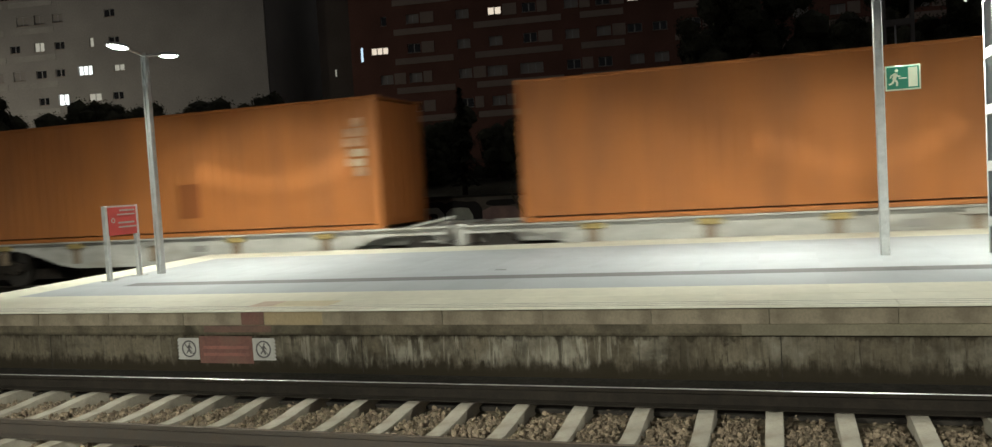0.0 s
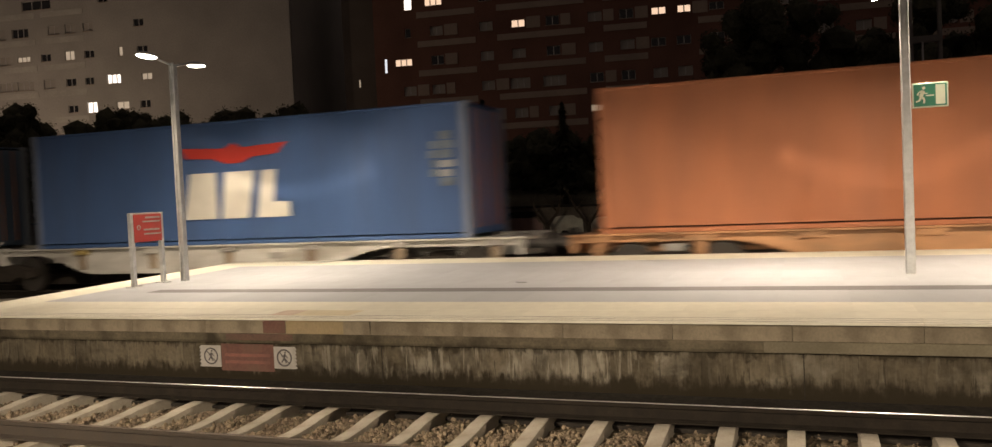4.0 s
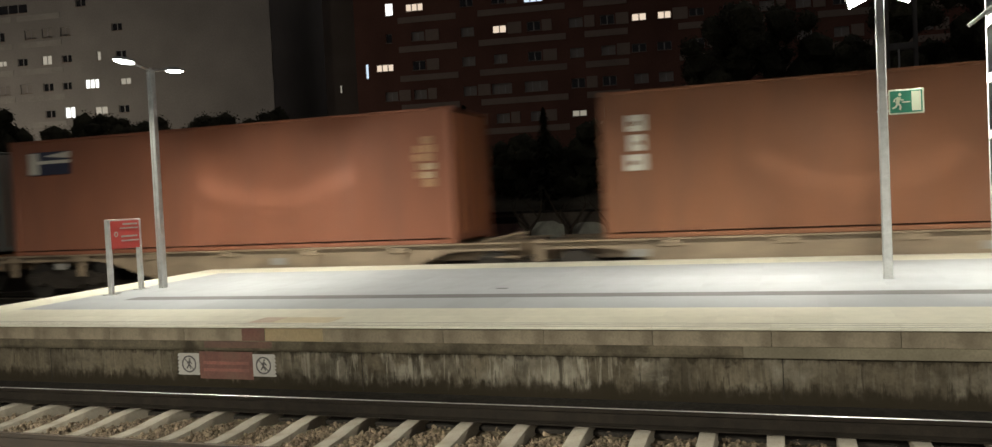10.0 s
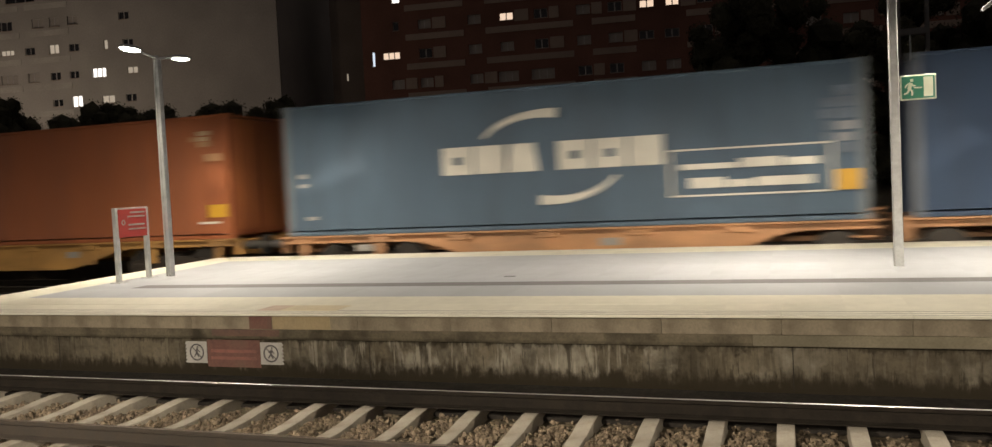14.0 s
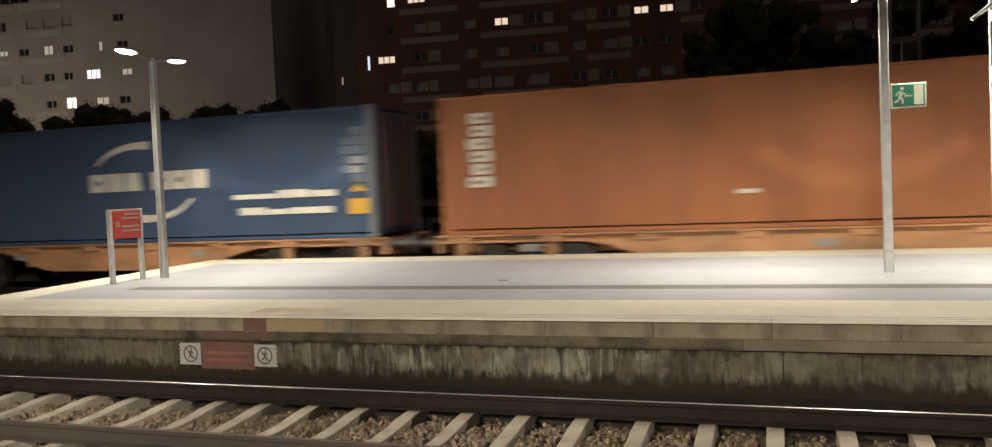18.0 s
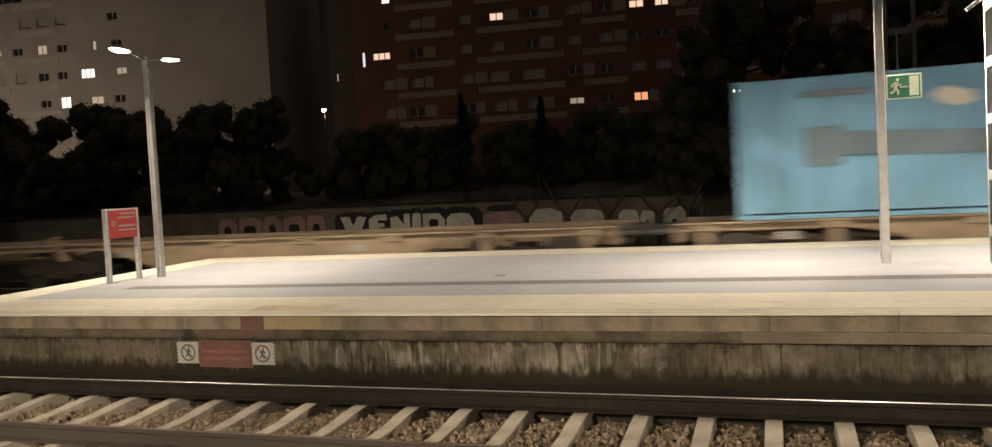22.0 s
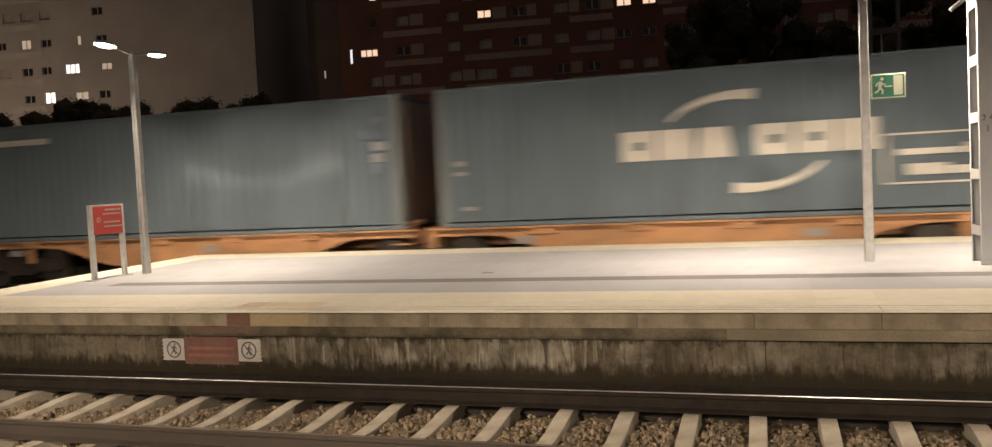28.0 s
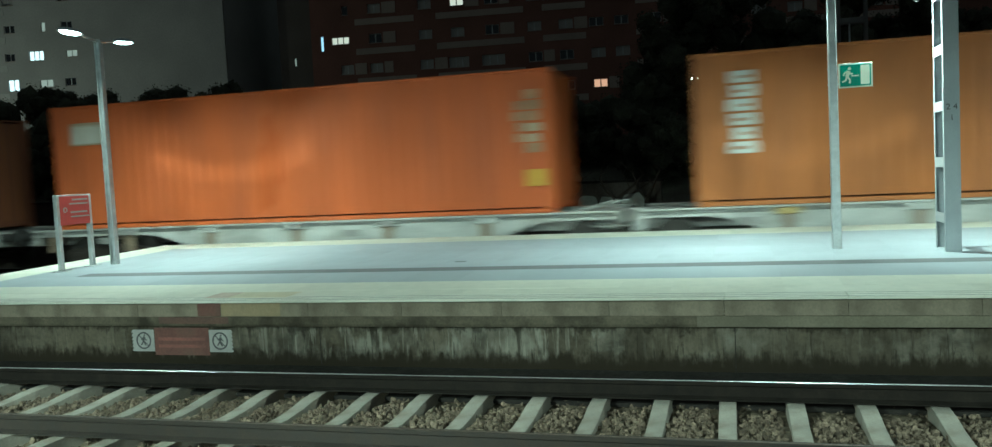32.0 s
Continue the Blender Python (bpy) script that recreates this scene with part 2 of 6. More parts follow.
M = {
    "ground": mat("soil_and_gravel", (0.13, 0.12, 0.09), 0.95, 0, 0.4, 0.6, 0.8, 12),
    "ballast": mat("ballast_stone", (0.13, 0.105, 0.072), 0.95, 0, 0.5, 9, 1.0, 28),
    "ballast_dark": mat("near_black_ballast", (0.022, 0.019, 0.016), 0.95, 0, 0.4, 9, 1.0, 28),
    "stone": mat("crushed_stone", (0.19, 0.148, 0.104), 0.9, 0, 0.4, 20, 0.4, 60),
    "sleeper": mat("sleeper_concrete", (0.37, 0.335, 0.27), 0.85, 0, 0.16, 6, 0.3, 60, dirt=(0.2, 0.15, 0.1), dirt_amount=0.55, dirt_scale=4, rand=0.12),
    # one track's rails in two tones: shade is put into this one's rust
    "rail": mat("shaded_rust_rail", (0.016, 0.013, 0.010), 0.85, 0.0, 0.3, 8, 0.3, 60),
    "rail_head": mat("dull_brown_rail_head", (0.13, 0.098, 0.07), 0.6, 0.2, 0.2, 4, 0.05, 90, stretch=(0.3, 8, 1)),
    "rail_near": mat("lit_rust_rail", (0.026, 0.019, 0.013), 0.85, 0.0, 0.3, 8, 0.3, 60),
    # grazing glare put into the far head's colour; the near head stays dull
    "rail_head_far": mat("glare_worn_rail_head", (0.85, 0.83, 0.80), 0.32, 0.8, 0.06, 4, 0.02, 90, stretch=(0.3, 8, 1)),
    "clip": mat("sprung_steel_clip", (0.30, 0.27, 0.22), 0.6, 0.2),
    "edge_block": mat("edge_block_concrete", (0.172, 0.145, 0.105), 0.9, 0, 0.2, 4, 0.4, 45, dirt=(0.07, 0.058, 0.042), dirt_amount=0.6, dirt_scale=3, rand=0.08),
    "wall": streaked_wall("stained_platform_wall", (0.082, 0.069, 0.048), (0.235, 0.216, 0.172), (0.019, 0.015, 0.0095)),
    "cement": mat("stained_cement_render", (0.165, 0.144, 0.102), 0.9, 0, 0.22, 1.5, 0.3, 40, dirt=(0.09, 0.08, 0.055), dirt_amount=0.6, dirt_scale=2),
    # mast steel darkened: the far mast's dimness is put into the colour
    "mast_far": mat("dimmed_mast_steel", (0.105, 0.105, 0.10), 0.65, 0.1, 0.15, 3, 0.1, 60),
    "wall_ledge": mat("grimy_ledge_concrete", (0.085, 0.072, 0.050), 0.9, 0, 0.3, 4, 0.5, 40, dirt=(0.028, 0.023, 0.016), dirt_amount=0.9, dirt_scale=3),
    "red_paint": mat("faded_red_wall_paint", (0.105, 0.045, 0.033), 0.8, 0, 0.35, 4, 0.3, 40, dirt=(0.08, 0.053, 0.038), dirt_amount=0.8, dirt_scale=4),
    "yellow_paint": mat("faded_yellow_wall_paint", (0.245, 0.187, 0.108), 0.8, 0, 0.2, 4, 0.3, 40, dirt=(0.15, 0.12, 0.06), dirt_amount=0.5, dirt_scale=4),
    "coping": mat("cream_coping_slab", (0.62, 0.60, 0.50), 0.7, 0, 0.07, 5, 0.15, 70, dirt=(0.42, 0.38, 0.3), dirt_amount=0.3, dirt_scale=2, rand=0.04),
    "tactile": mat("cream_tactile_slab", (0.60, 0.58, 0.475), 0.7, 0, 0.07, 5, 0.15, 70, rand=0.04),
    "paving": mat("grey_paving_slab", (0.355, 0.375, 0.395), 0.7, 0, 0.08, 3, 0.2, 60, dirt=(0.265, 0.27, 0.285), dirt_amount=0.35, dirt_scale=1.5, rand=0.04),
    # near platform's paving, darkened to offset burn-out under its strong lamps
    "darkened_paving": mat("darkened_grey_paving", (0.16, 0.16, 0.155), 0.8, 0, 0.15, 2, 0.3, 60, dirt=(0.1, 0.1, 0.095), dirt_amount=0.4, dirt_scale=1.2),
    "groove": mat("dark_guide_strip", (0.15, 0.15, 0.15), 0.75, 0, 0.12, 4, 0.3, 60, rand=0.06),
    "grip": mat("dark_groove_strip", (0.16, 0.15, 0.125), 0.8, 0, 0.2, 6, 0.3, 60),
    "joint": mat("paving_joint_mortar", (0.4, 0.385, 0.36), 0.9),
    "galv": mat("galvanised_steel", (0.50, 0.51, 0.50), 0.42, 0.6, 0.14, 9, 0.08, 70),
    "mast": mat("painted_mast_steel", (0.33, 0.35, 0.36), 0.55, 0.1, 0.1, 3, 0.1, 60, dirt=(0.2, 0.2, 0.19), dirt_amount=0.3),
    "mast_pale": mat("pale_lattice_steel", (0.36, 0.365, 0.36), 0.5, 0.1, 0.08, 3, 0.1, 60),
    "lamp_body": mat("lamp_housing", (0.40, 0.41, 0.41), 0.45, 0.4),
    "lens": glow("led_lens", (0.93, 1.0, 0.97), 6.0),
    "sign_green": mat("green_sign_vinyl", (0.03, 0.25, 0.155), 0.45, 0, 0.06, 6, 0.02),
    "sign_white": mat("white_sign_vinyl", (0.74, 0.78, 0.62), 0.5, 0, 0.05, 6, 0.02),
    "plate_white": mat("weathered_white_plate", (0.29, 0.275, 0.25), 0.6, 0, 0.12, 9, 0.05),
    "board_red": mat("red_notice_board", (0.36, 0.040, 0.034), 0.5, 0, 0.08, 5, 0.03),
    "ink": mat("dark_ink", (0.05, 0.045, 0.045), 0.6),
    "leaf": mat("dark_foliage", (0.055, 0.055, 0.036), 0.8, 0, 0.5, 1.5, 0, 30),
    "bark": mat("bark", (0.05, 0.04, 0.03), 0.9, 0, 0.3, 8, 0.6, 30),
    "brick": mat("red_brick_facade", (0.15, 0.075, 0.058), 0.85, 0, 0.2, 0.25, 0.2, 6),
    "band": mat("pale_spandrel_render", (0.26, 0.205, 0.17), 0.85, 0, 0.15, 0.3, 0.2, 6),
    "render_grey": mat("grey_render_facade", (0.30, 0.285, 0.265), 0.85, 0, 0.15, 0.2, 0.2, 6),
    "pale_render": mat("pale_spandrel_plaster", (0.34, 0.325, 0.30), 0.85, 0, 0.15, 0.3, 0.2, 6),
    "dark_render": mat("dark_gable_render", (0.13, 0.11, 0.095), 0.85, 0, 0.15, 0.2, 0.2, 6),
    "glass": mat("unlit_window_glass", (0.012, 0.012, 0.014), 0.12, 0, 0.1, 1, 0),
    "frame": mat("window_frame_aluminium", (0.35, 0.34, 0.33), 0.5, 0.3),
    "blind": mat("roller_blind", (0.27, 0.25, 0.23), 0.7, 0, 0.1, 2, 0.2, 20),
    "lit_warm": glow("warm_lit_window", (1.0, 0.80, 0.66), 0.42),
    "lit_white": glow("white_lit_window", (0.95, 0.97, 1.0), 0.75),
    "lit_blue": glow("bluish_lit_window", (0.62, 0.78, 1.0), 0.55),
    "lit_red": glow("reddish_lit_window", (1.0, 0.42, 0.26), 0.45),
    "lit_dim": glow("dim_lit_window", (0.85, 0.78, 0.66), 0.16),
    "bulb": glow("street_lamp_bulb", (1.0, 0.93, 0.82), 6.0),
    "graffiti_wall": mat("painted_retaining_wall", (0.095, 0.08, 0.066), 0.9, 0, 0.3, 1.5, 0.4, 20),
    "graffiti_pale": mat("pale_graffiti_paint", (0.33, 0.33, 0.28), 0.8, 0, 0.2, 3, 0.2, 30),
    "graffiti_dark": mat("dark_graffiti_paint", (0.02, 0.018, 0.018), 0.8),
    "graffiti_red": mat("dull_red_graffiti_paint", (0.20, 0.125, 0.11), 0.8, 0, 0.2, 3, 0.2, 30),
    "bogie": mat("grimy_bogie_steel", (0.05, 0.042, 0.035), 0.7, 0.3, 0.4, 8, 0.4, 40),
    "bracket_yellow": mat("worn_yellow_bracket_paint", (0.40, 0.30, 0.11), 0.6, 0, 0.25, 4, 0.2, 40, dirt=(0.2, 0.16, 0.08), dirt_amount=0.6, dirt_scale=5),
    "wheel": mat("worn_wheel_steel", (0.10, 0.09, 0.08), 0.5, 0.8),
    "buffer": mat("greased_buffer_steel", (0.09, 0.085, 0.08), 0.5, 0.6),
}

# dusty, matt surfaces hardly shine
for key in ("ground", "ballast", "ballast_dark", "stone", "rail", "wall", "wall_ledge", "edge_block", "cement", "leaf", "bark", "brick", "dark_render", "bogie", "graffiti_wall", "graffiti_dark"):
    M[key].node_tree.nodes["Principled BSDF"].inputs["Specular IOR Level"].default_value = 0.12


def wagon_paint(name, col, dirt):
    return mat(name, col, 0.65, 0, 0.22, 1.6, 0.2, 40, dirt=dirt, dirt_amount=0.65, dirt_scale=1.3, stretch=(0.6, 1, 1.5))


WAGON = {
    "white": wagon_paint("dirty_white_wagon_paint", (0.50, 0.49, 0.45), (0.24, 0.21, 0.16)),
    "orange": wagon_paint("dirty_orange_wagon_paint", (0.46, 0.235, 0.115), (0.20, 0.12, 0.07)),
    "yellow": wagon_paint("dirty_yellow_wagon_paint", (0.42, 0.225, 0.068), (0.20, 0.11, 0.055)),
    "tan": wagon_paint("dirty_tan_wagon_paint", (0.27, 0.205, 0.138), (0.14, 0.10, 0.07)),
}


def box_paint(name, col, rough=0.52):
    m = mat(name, col, rough, 0, 0.10, 0.7, 0.06, 30, dirt=tuple(c * 0.55 + 0.02 for c in col), dirt_amount=0.4, dirt_scale=1.1, stretch=(1.6, 1, 0.3))
    m.node_tree.nodes["Principled BSDF"].inputs["Specular IOR Level"].default_value = 0.35
    return m


PAINT = {
    "smear": box_paint("smeared_red_container_paint", (0.47, 0.092, 0.010)),
    "patch_orange": box_paint("patch_orange_container_paint", (0.255, 0.083, 0.023)),
    "orange": box_paint("orange_container_paint", (0.40, 0.143, 0.036)),
    "brown": box_paint("oxide_brown_container_paint", (0.225, 0.092, 0.045)),
    "red": box_paint("faded_red_container_paint", (0.26, 0.098, 0.056)),
    "vermilion": box_paint("vermilion_container_paint", (0.52, 0.12, 0.028)),
    "rust": box_paint("rust_red_container_paint", (0.30, 0.095, 0.039)),
    "navy": box_paint("navy_container_paint", (0.040, 0.074, 0.135)),
    "royal": box_paint("royal_blue_container_paint", (0.040, 0.080, 0.18)),
    "blue": box_paint("blue_container_paint", (0.042, 0.10, 0.235)),
    "slate": box_paint("slate_blue_container_paint", (0.075, 0.12, 0.168)),
    "greyblue": box_paint("weathered_grey_blue_container_paint", (0.108, 0.152, 0.178)),
    "amber": box_paint("amber_orange_container_paint", (0.405, 0.16, 0.033)),
    "sienna": box_paint("sienna_container_paint", (0.33, 0.121, 0.050)),
    "ginger": box_paint("ginger_red_container_paint", (0.40, 0.145, 0.07)),
    "salmon": box_paint("salmon_container_paint", (0.26, 0.105, 0.053)),
    "sky": box_paint("light_blue_container_paint", (0.15, 0.35, 0.50)),
    "white": box_paint("pale_grey_container_paint", (0.46, 0.50, 0.47)),
}
COOL = {"navy": (0.040, 0.074, 0.135), "royal": (0.040, 0.080, 0.18), "blue": (0.042, 0.10, 0.235), "slate": (0.075, 0.12, 0.168), "greyblue": (0.108, 0.152, 0.178)}
# corner posts of the blue boxes, their lamp sheen mixed into the paint as grey
SHEEN = {k: box_paint("sheen_" + k + "_corner_paint", tuple(0.55 * c + 0.45 * g for c, g in zip(v, (0.26, 0.26, 0.24)))) for k, v in COOL.items()}
MARK = {
    "white": mat("white_container_marking", (0.62, 0.60, 0.53), 0.6, 0, 0.1, 2, 0.02),
    "faded": mat("faded_white_marking", (0.30, 0.29, 0.27), 0.6, 0, 0.2, 2, 0.02),
    "faint": mat("worn_grey_marking", (0.17, 0.165, 0.155), 0.7, 0, 0.3, 3, 0.02),
    "faint_cool": mat("worn_blue_grey_marking", (0.115, 0.150, 0.195), 0.7, 0, 0.3, 3, 0.02),
    "faded_cool": mat("faded_blue_white_marking", (0.24, 0.255, 0.27), 0.6, 0, 0.2, 2, 0.02),
    "faded_warm": mat("faded_cream_marking", (0.42, 0.31, 0.20), 0.6, 0, 0.2, 2, 0.02),
    "faint_warm": mat("worn_pinkish_marking", (0.39, 0.215, 0.115), 0.7, 0, 0.3, 3, 0.02),
    "yellow": mat("yellow_marking", (0.54, 0.30, 0.03), 0.5, 0, 0.1, 2, 0.02),
    "lime": mat("yellow_lettering_marking", (0.55, 0.50, 0.06), 0.5, 0, 0.1, 2, 0.02),
    "red": mat("red_marking", (0.50, 0.04, 0.03), 0.5, 0, 0.1, 2, 0.02),
    "black": mat("charcoal_marking", (0.066, 0.064, 0.06), 0.5, 0, 0.1, 2, 0.02),
    "grey": mat("grey_blue_marking", (0.10, 0.155, 0.19), 0.5, 0, 0.1, 2, 0.02),
    "cyan": mat("light_blue_marking", (0.12, 0.42, 0.58), 0.5, 0, 0.1, 2, 0.02),
    "navy": mat("dark_navy_marking", (0.03, 0.035, 0.07), 0.5, 0, 0.1, 2, 0.02),
}


# ---- mesh helpers ----
def box(bm, x0, x1, y0, y1, z0, z1):
    vs = [bm.verts.new(c) for c in ((x0, y0, z0), (x1, y0, z0), (x1, y1, z0), (x0, y1, z0), (x0, y0, z1), (x1, y0, z1), (x1, y1, z1), (x0, y1, z1))]
    for f in ((3, 2, 1, 0), (4, 5, 6, 7), (0, 1, 5, 4), (1, 2, 6, 5), (2, 3, 7, 6), (3, 0, 4, 7)):
        bm.faces.new([vs[i] for i in f])


def bbox(x0, x1, y0, y1, z0, z1, bev=0.0):
    bm = bmesh.new()
    box(bm, x0, x1, y0, y1, z0, z1)
    if bev:
        bmesh.ops.bevel(bm, geom=bm.edges[:], offset=bev, segments=1, affect="EDGES")
    return bm


def prism(bm, pts, y0, y1):
    """A plate: the outline pts in x and z, from y0 to y1."""
    a = [bm.verts.new((x, y0, z)) for x, z in pts]
    b = [bm.verts.new((x, y1, z)) for x, z in pts]
    n = len(pts)
    bm.faces.new(a)
    bm.faces.new(b[::-1])
    for i in range(n):
        bm.faces.new((a[i], b[i], b[(i + 1) % n], a[(i + 1) % n]))
    bmesh.ops.recalc_face_normals(bm, faces=bm.faces[:])


def extrude_x(bm, pts, x0, x1):
    """A bar along x with the outline pts in y and z."""
    a = [bm.verts.new((x0, y, z)) for y, z in pts]
    b = [bm.verts.new((x1, y, z)) for y, z in pts]
    n = len(pts)
    bm.faces.new(a)
    bm.faces.new(b[::-1])
    for i in range(n):
        bm.faces.new((a[i], b[i], b[(i + 1) % n], a[(i + 1) % n]))
    bmesh.ops.recalc_face_normals(bm, faces=bm.faces[:])


def tube(bm, p, q, r0, r1=None, seg=10):
    r1 = r0 if r1 is None else r1
    p, q = Vector(p), Vector(q)
    d = q - p
    m = Matrix.Translation((p + q) / 2) @ d.to_track_quat("Z", "Y").to_matrix().to_4x4()
    bmesh.ops.create_cone(bm, cap_ends=True, segments=seg, radius1=r0, radius2=r1, depth=d.length, matrix=m)


def mesh_of(name, bm, material):
    me = bpy.data.meshes.new(name)
    bm.to_mesh(me)
    bm.free()
    if material:
        me.materials.append(material)
    return me


def part(name, bm, material, parent, label=""):
    ob = new(name, mesh_of(name, bm, material) if isinstance(bm, bmesh.types.BMesh) else bm)
    ob.parent = parent
    if label:
        tagged(ob, label)
    return ob


def thing(name, label, category, group="", kind="", at=None):
    ob = new(name)
    tagged(ob, label, category, group, kind)
    if at is not None:
        ob.matrix_basis = at
    return ob


def smooth(ob):
    for p in ob.data.polygons:
        p.use_smooth = True
    return ob


# ---- ground ----
def ground_z(x, y):
    s = min(max((y - 14.6) / 12, 0), 1)
    z = -0.36 + 2.6 * s * s * (3 - 2 * s)
    if y > 12.2:
        w = min(max((y - 12.2) / 3.0, 0), 1)
        z += w * 1.0 * min(max((x + 6) / 6.0, 0), 1) * min(max((9 - x) / 6, 0), 1) * max(0, 1 - (y - 12) / 12)
    return z


def build_ground():
    bm = bmesh.new()
    xs = [-3000, -600, -200, -90, -60] + [-45 + 1.5 * i for i in range(48)] + [40, 70, 200, 600, 3000]
    ys = [-3000, -500, -100, -30, -12, 0, 8] + [12 + 0.8 * i for i in range(24)] + [34, 45, 60, 90, 150, 400, 3000]
    grid = [[bm.verts.new((x, y, ground_z(x, y) + (0.06 * noise.noise((x * 0.7, y * 0.7, 0)) if 12 < y < 60 else 0))) for x in xs] for y in ys]
    for j in range(len(ys) - 1):
        for i in range(len(xs) - 1):
            bm.faces.new((grid[j][i], grid[j][i + 1], grid[j + 1][i + 1], grid[j + 1][i]))
    ob = new("ground", mesh_of("ground", bm, M["ground"]))
    smooth(ob)
    return tagged(ob, "dark earth and gravel ground rising to a bank", "ground", kind="structure")


build_ground()


def bed_rise(y):
    """The ballast is heaped between the rails and scooped out beside them."""
    return 0.032 * max(0.0, 1 - ((y + 0.915) / 0.72) ** 2) + (0.02 if y < -1.95 else 0.0)


def build_ballast(name, y0, y1, x0, x1, top, label, seed):
    """A rough bed of crushed stone."""
    bm = bmesh.new()
    nx, ny = int((x1 - x0) / 0.14), int((y1 - y0) / 0.1)
    rows = []
    for j in range(ny + 1):
        y = y0 + (y1 - y0) * j / ny
        row = []
        for i in range(nx + 1):
            x = x0 + (x1 - x0) * i / nx
            z = top + bed_rise(y) + 0.022 * noise.noise((x * 9, y * 9, seed)) + 0.012 * noise.noise((x * 2, y * 2, seed))
            row.append(bm.verts.new((x, y, z)))
        rows.append(row)
    for j in range(ny):
        for i in range(nx):
            bm.faces.new((rows[j][i], rows[j][i + 1], rows[j + 1][i + 1], rows[j + 1][i]))
    ob = new(name, mesh_of(name, bm, M["ballast"]))
    return tagged(ob, label, "ballast", kind="structure")


build_ballast("ballast_bed", -3.6, 0.9, -12.0, 9.0, -0.318, "grey-brown crushed stone track ballast", 1.0)

# near-black strip of ballast between the rail and the platform wall
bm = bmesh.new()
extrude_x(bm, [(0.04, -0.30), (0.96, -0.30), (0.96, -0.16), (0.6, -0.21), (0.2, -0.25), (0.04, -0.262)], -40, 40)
tagged(new("ballast_shoulder", mesh_of("ballast_shoulder", bm, M["ballast_dark"])), "black ballast between rail and platform", "ballast", kind="structure")


def scatter_stones():
    """Loose stones between the sleepers, in one mesh."""
    rnd = random.Random(5)
    base = bmesh.new()
    bmesh.ops.create_icosphere(base, subdivisions=1, radius=1)
    bv = [v.co.copy() for v in base.verts]
    bf = [[v.index for v in f.verts] for f in base.faces]
    base.free()
    verts, faces = [], []
    for k in range(36000):
        x, y = rnd.uniform(-9.5, 6.5), rnd.uniform(-2.9, 0.55)
        u = (x / 0.6) % 1.0
        if 0.66 < u or u < 0.06:
            if -2.2 < y < 0.3 and rnd.random() < 0.93:
                continue
        if abs(y + 0.05) < 0.08 or abs(y + 1.78) < 0.08:
            continue
        r = rnd.uniform(0.014, 0.033)
        e = Euler((rnd.uniform(0, 6), rnd.uniform(0, 6), rnd.uniform(0, 6))).to_matrix()
        sx, sy, sz = rnd.uniform(0.7, 1.4), rnd.uniform(0.6, 1.2), rnd.uniform(0.45, 0.9)
        o = len(verts)
        z = -0.308 + bed_rise(y) + rnd.uniform(-0.008, 0.026)
        for c in bv:
            q = 1 + 0.36 * rnd.uniform(-1, 1)
            p = e @ Vector((c.x * sx * q, c.y * sy * q, c.z * sz * q)) * r
            verts.append((x + p.x, y + p.y, z + p.z))
        faces += [[o + i for i in f] for f in bf]
    me = bpy.data.meshes.new("loose_ballast")
    me.from_pydata(verts, [], faces)
    me.materials.append(M["stone"])
    nt = M["stone"].node_tree
    geo = nt.nodes.new("ShaderNodeNewGeometry")
    rr = nt.nodes.new("ShaderNodeMapRange")
    rr.inputs[3].default_value, rr.inputs[4].default_value = 0.4, 1.15
    nt.links.new(geo.outputs["Random Per Island"], rr.inputs[0])
    mx = nt.nodes.new("ShaderNodeMix")
    mx.data_type, mx.blend_type = "RGBA", "MULTIPLY"
    mx.inputs[0].default_value = 1
    b = nt.nodes["Principled BSDF"]
    nt.links.new(b.inputs["Base Color"].links[0].from_socket, mx.inputs[6])
    nt.links.new(rr.outputs[0], mx.inputs[7])
    nt.links.new(mx.outputs[2], b.inputs["Base Color"])
    tagged(new("loose_ballast", me), "loose crushed stones lying between the sleepers", "ballast", kind="stuff")


scatter_stones()


# ---- track ----
def rail_profile(y, z):
    """Flat-bottomed rail, head top at z."""
    return [(y - 0.075, z - 0.172), (y + 0.075, z - 0.172), (y + 0.075, z - 0.16), (y + 0.012, z - 0.14), (y + 0.010, z - 0.05), (y + 0.036, z - 0.035),
            (y + 0.036, z - 0.008), (y + 0.028, z - 0.001), (y - 0.028, z - 0.001), (y - 0.036, z - 0.008), (y - 0.036, z - 0.035), (y - 0.010, z - 0.05), (y - 0.012, z - 0.14), (y - 0.075, z - 0.16)]


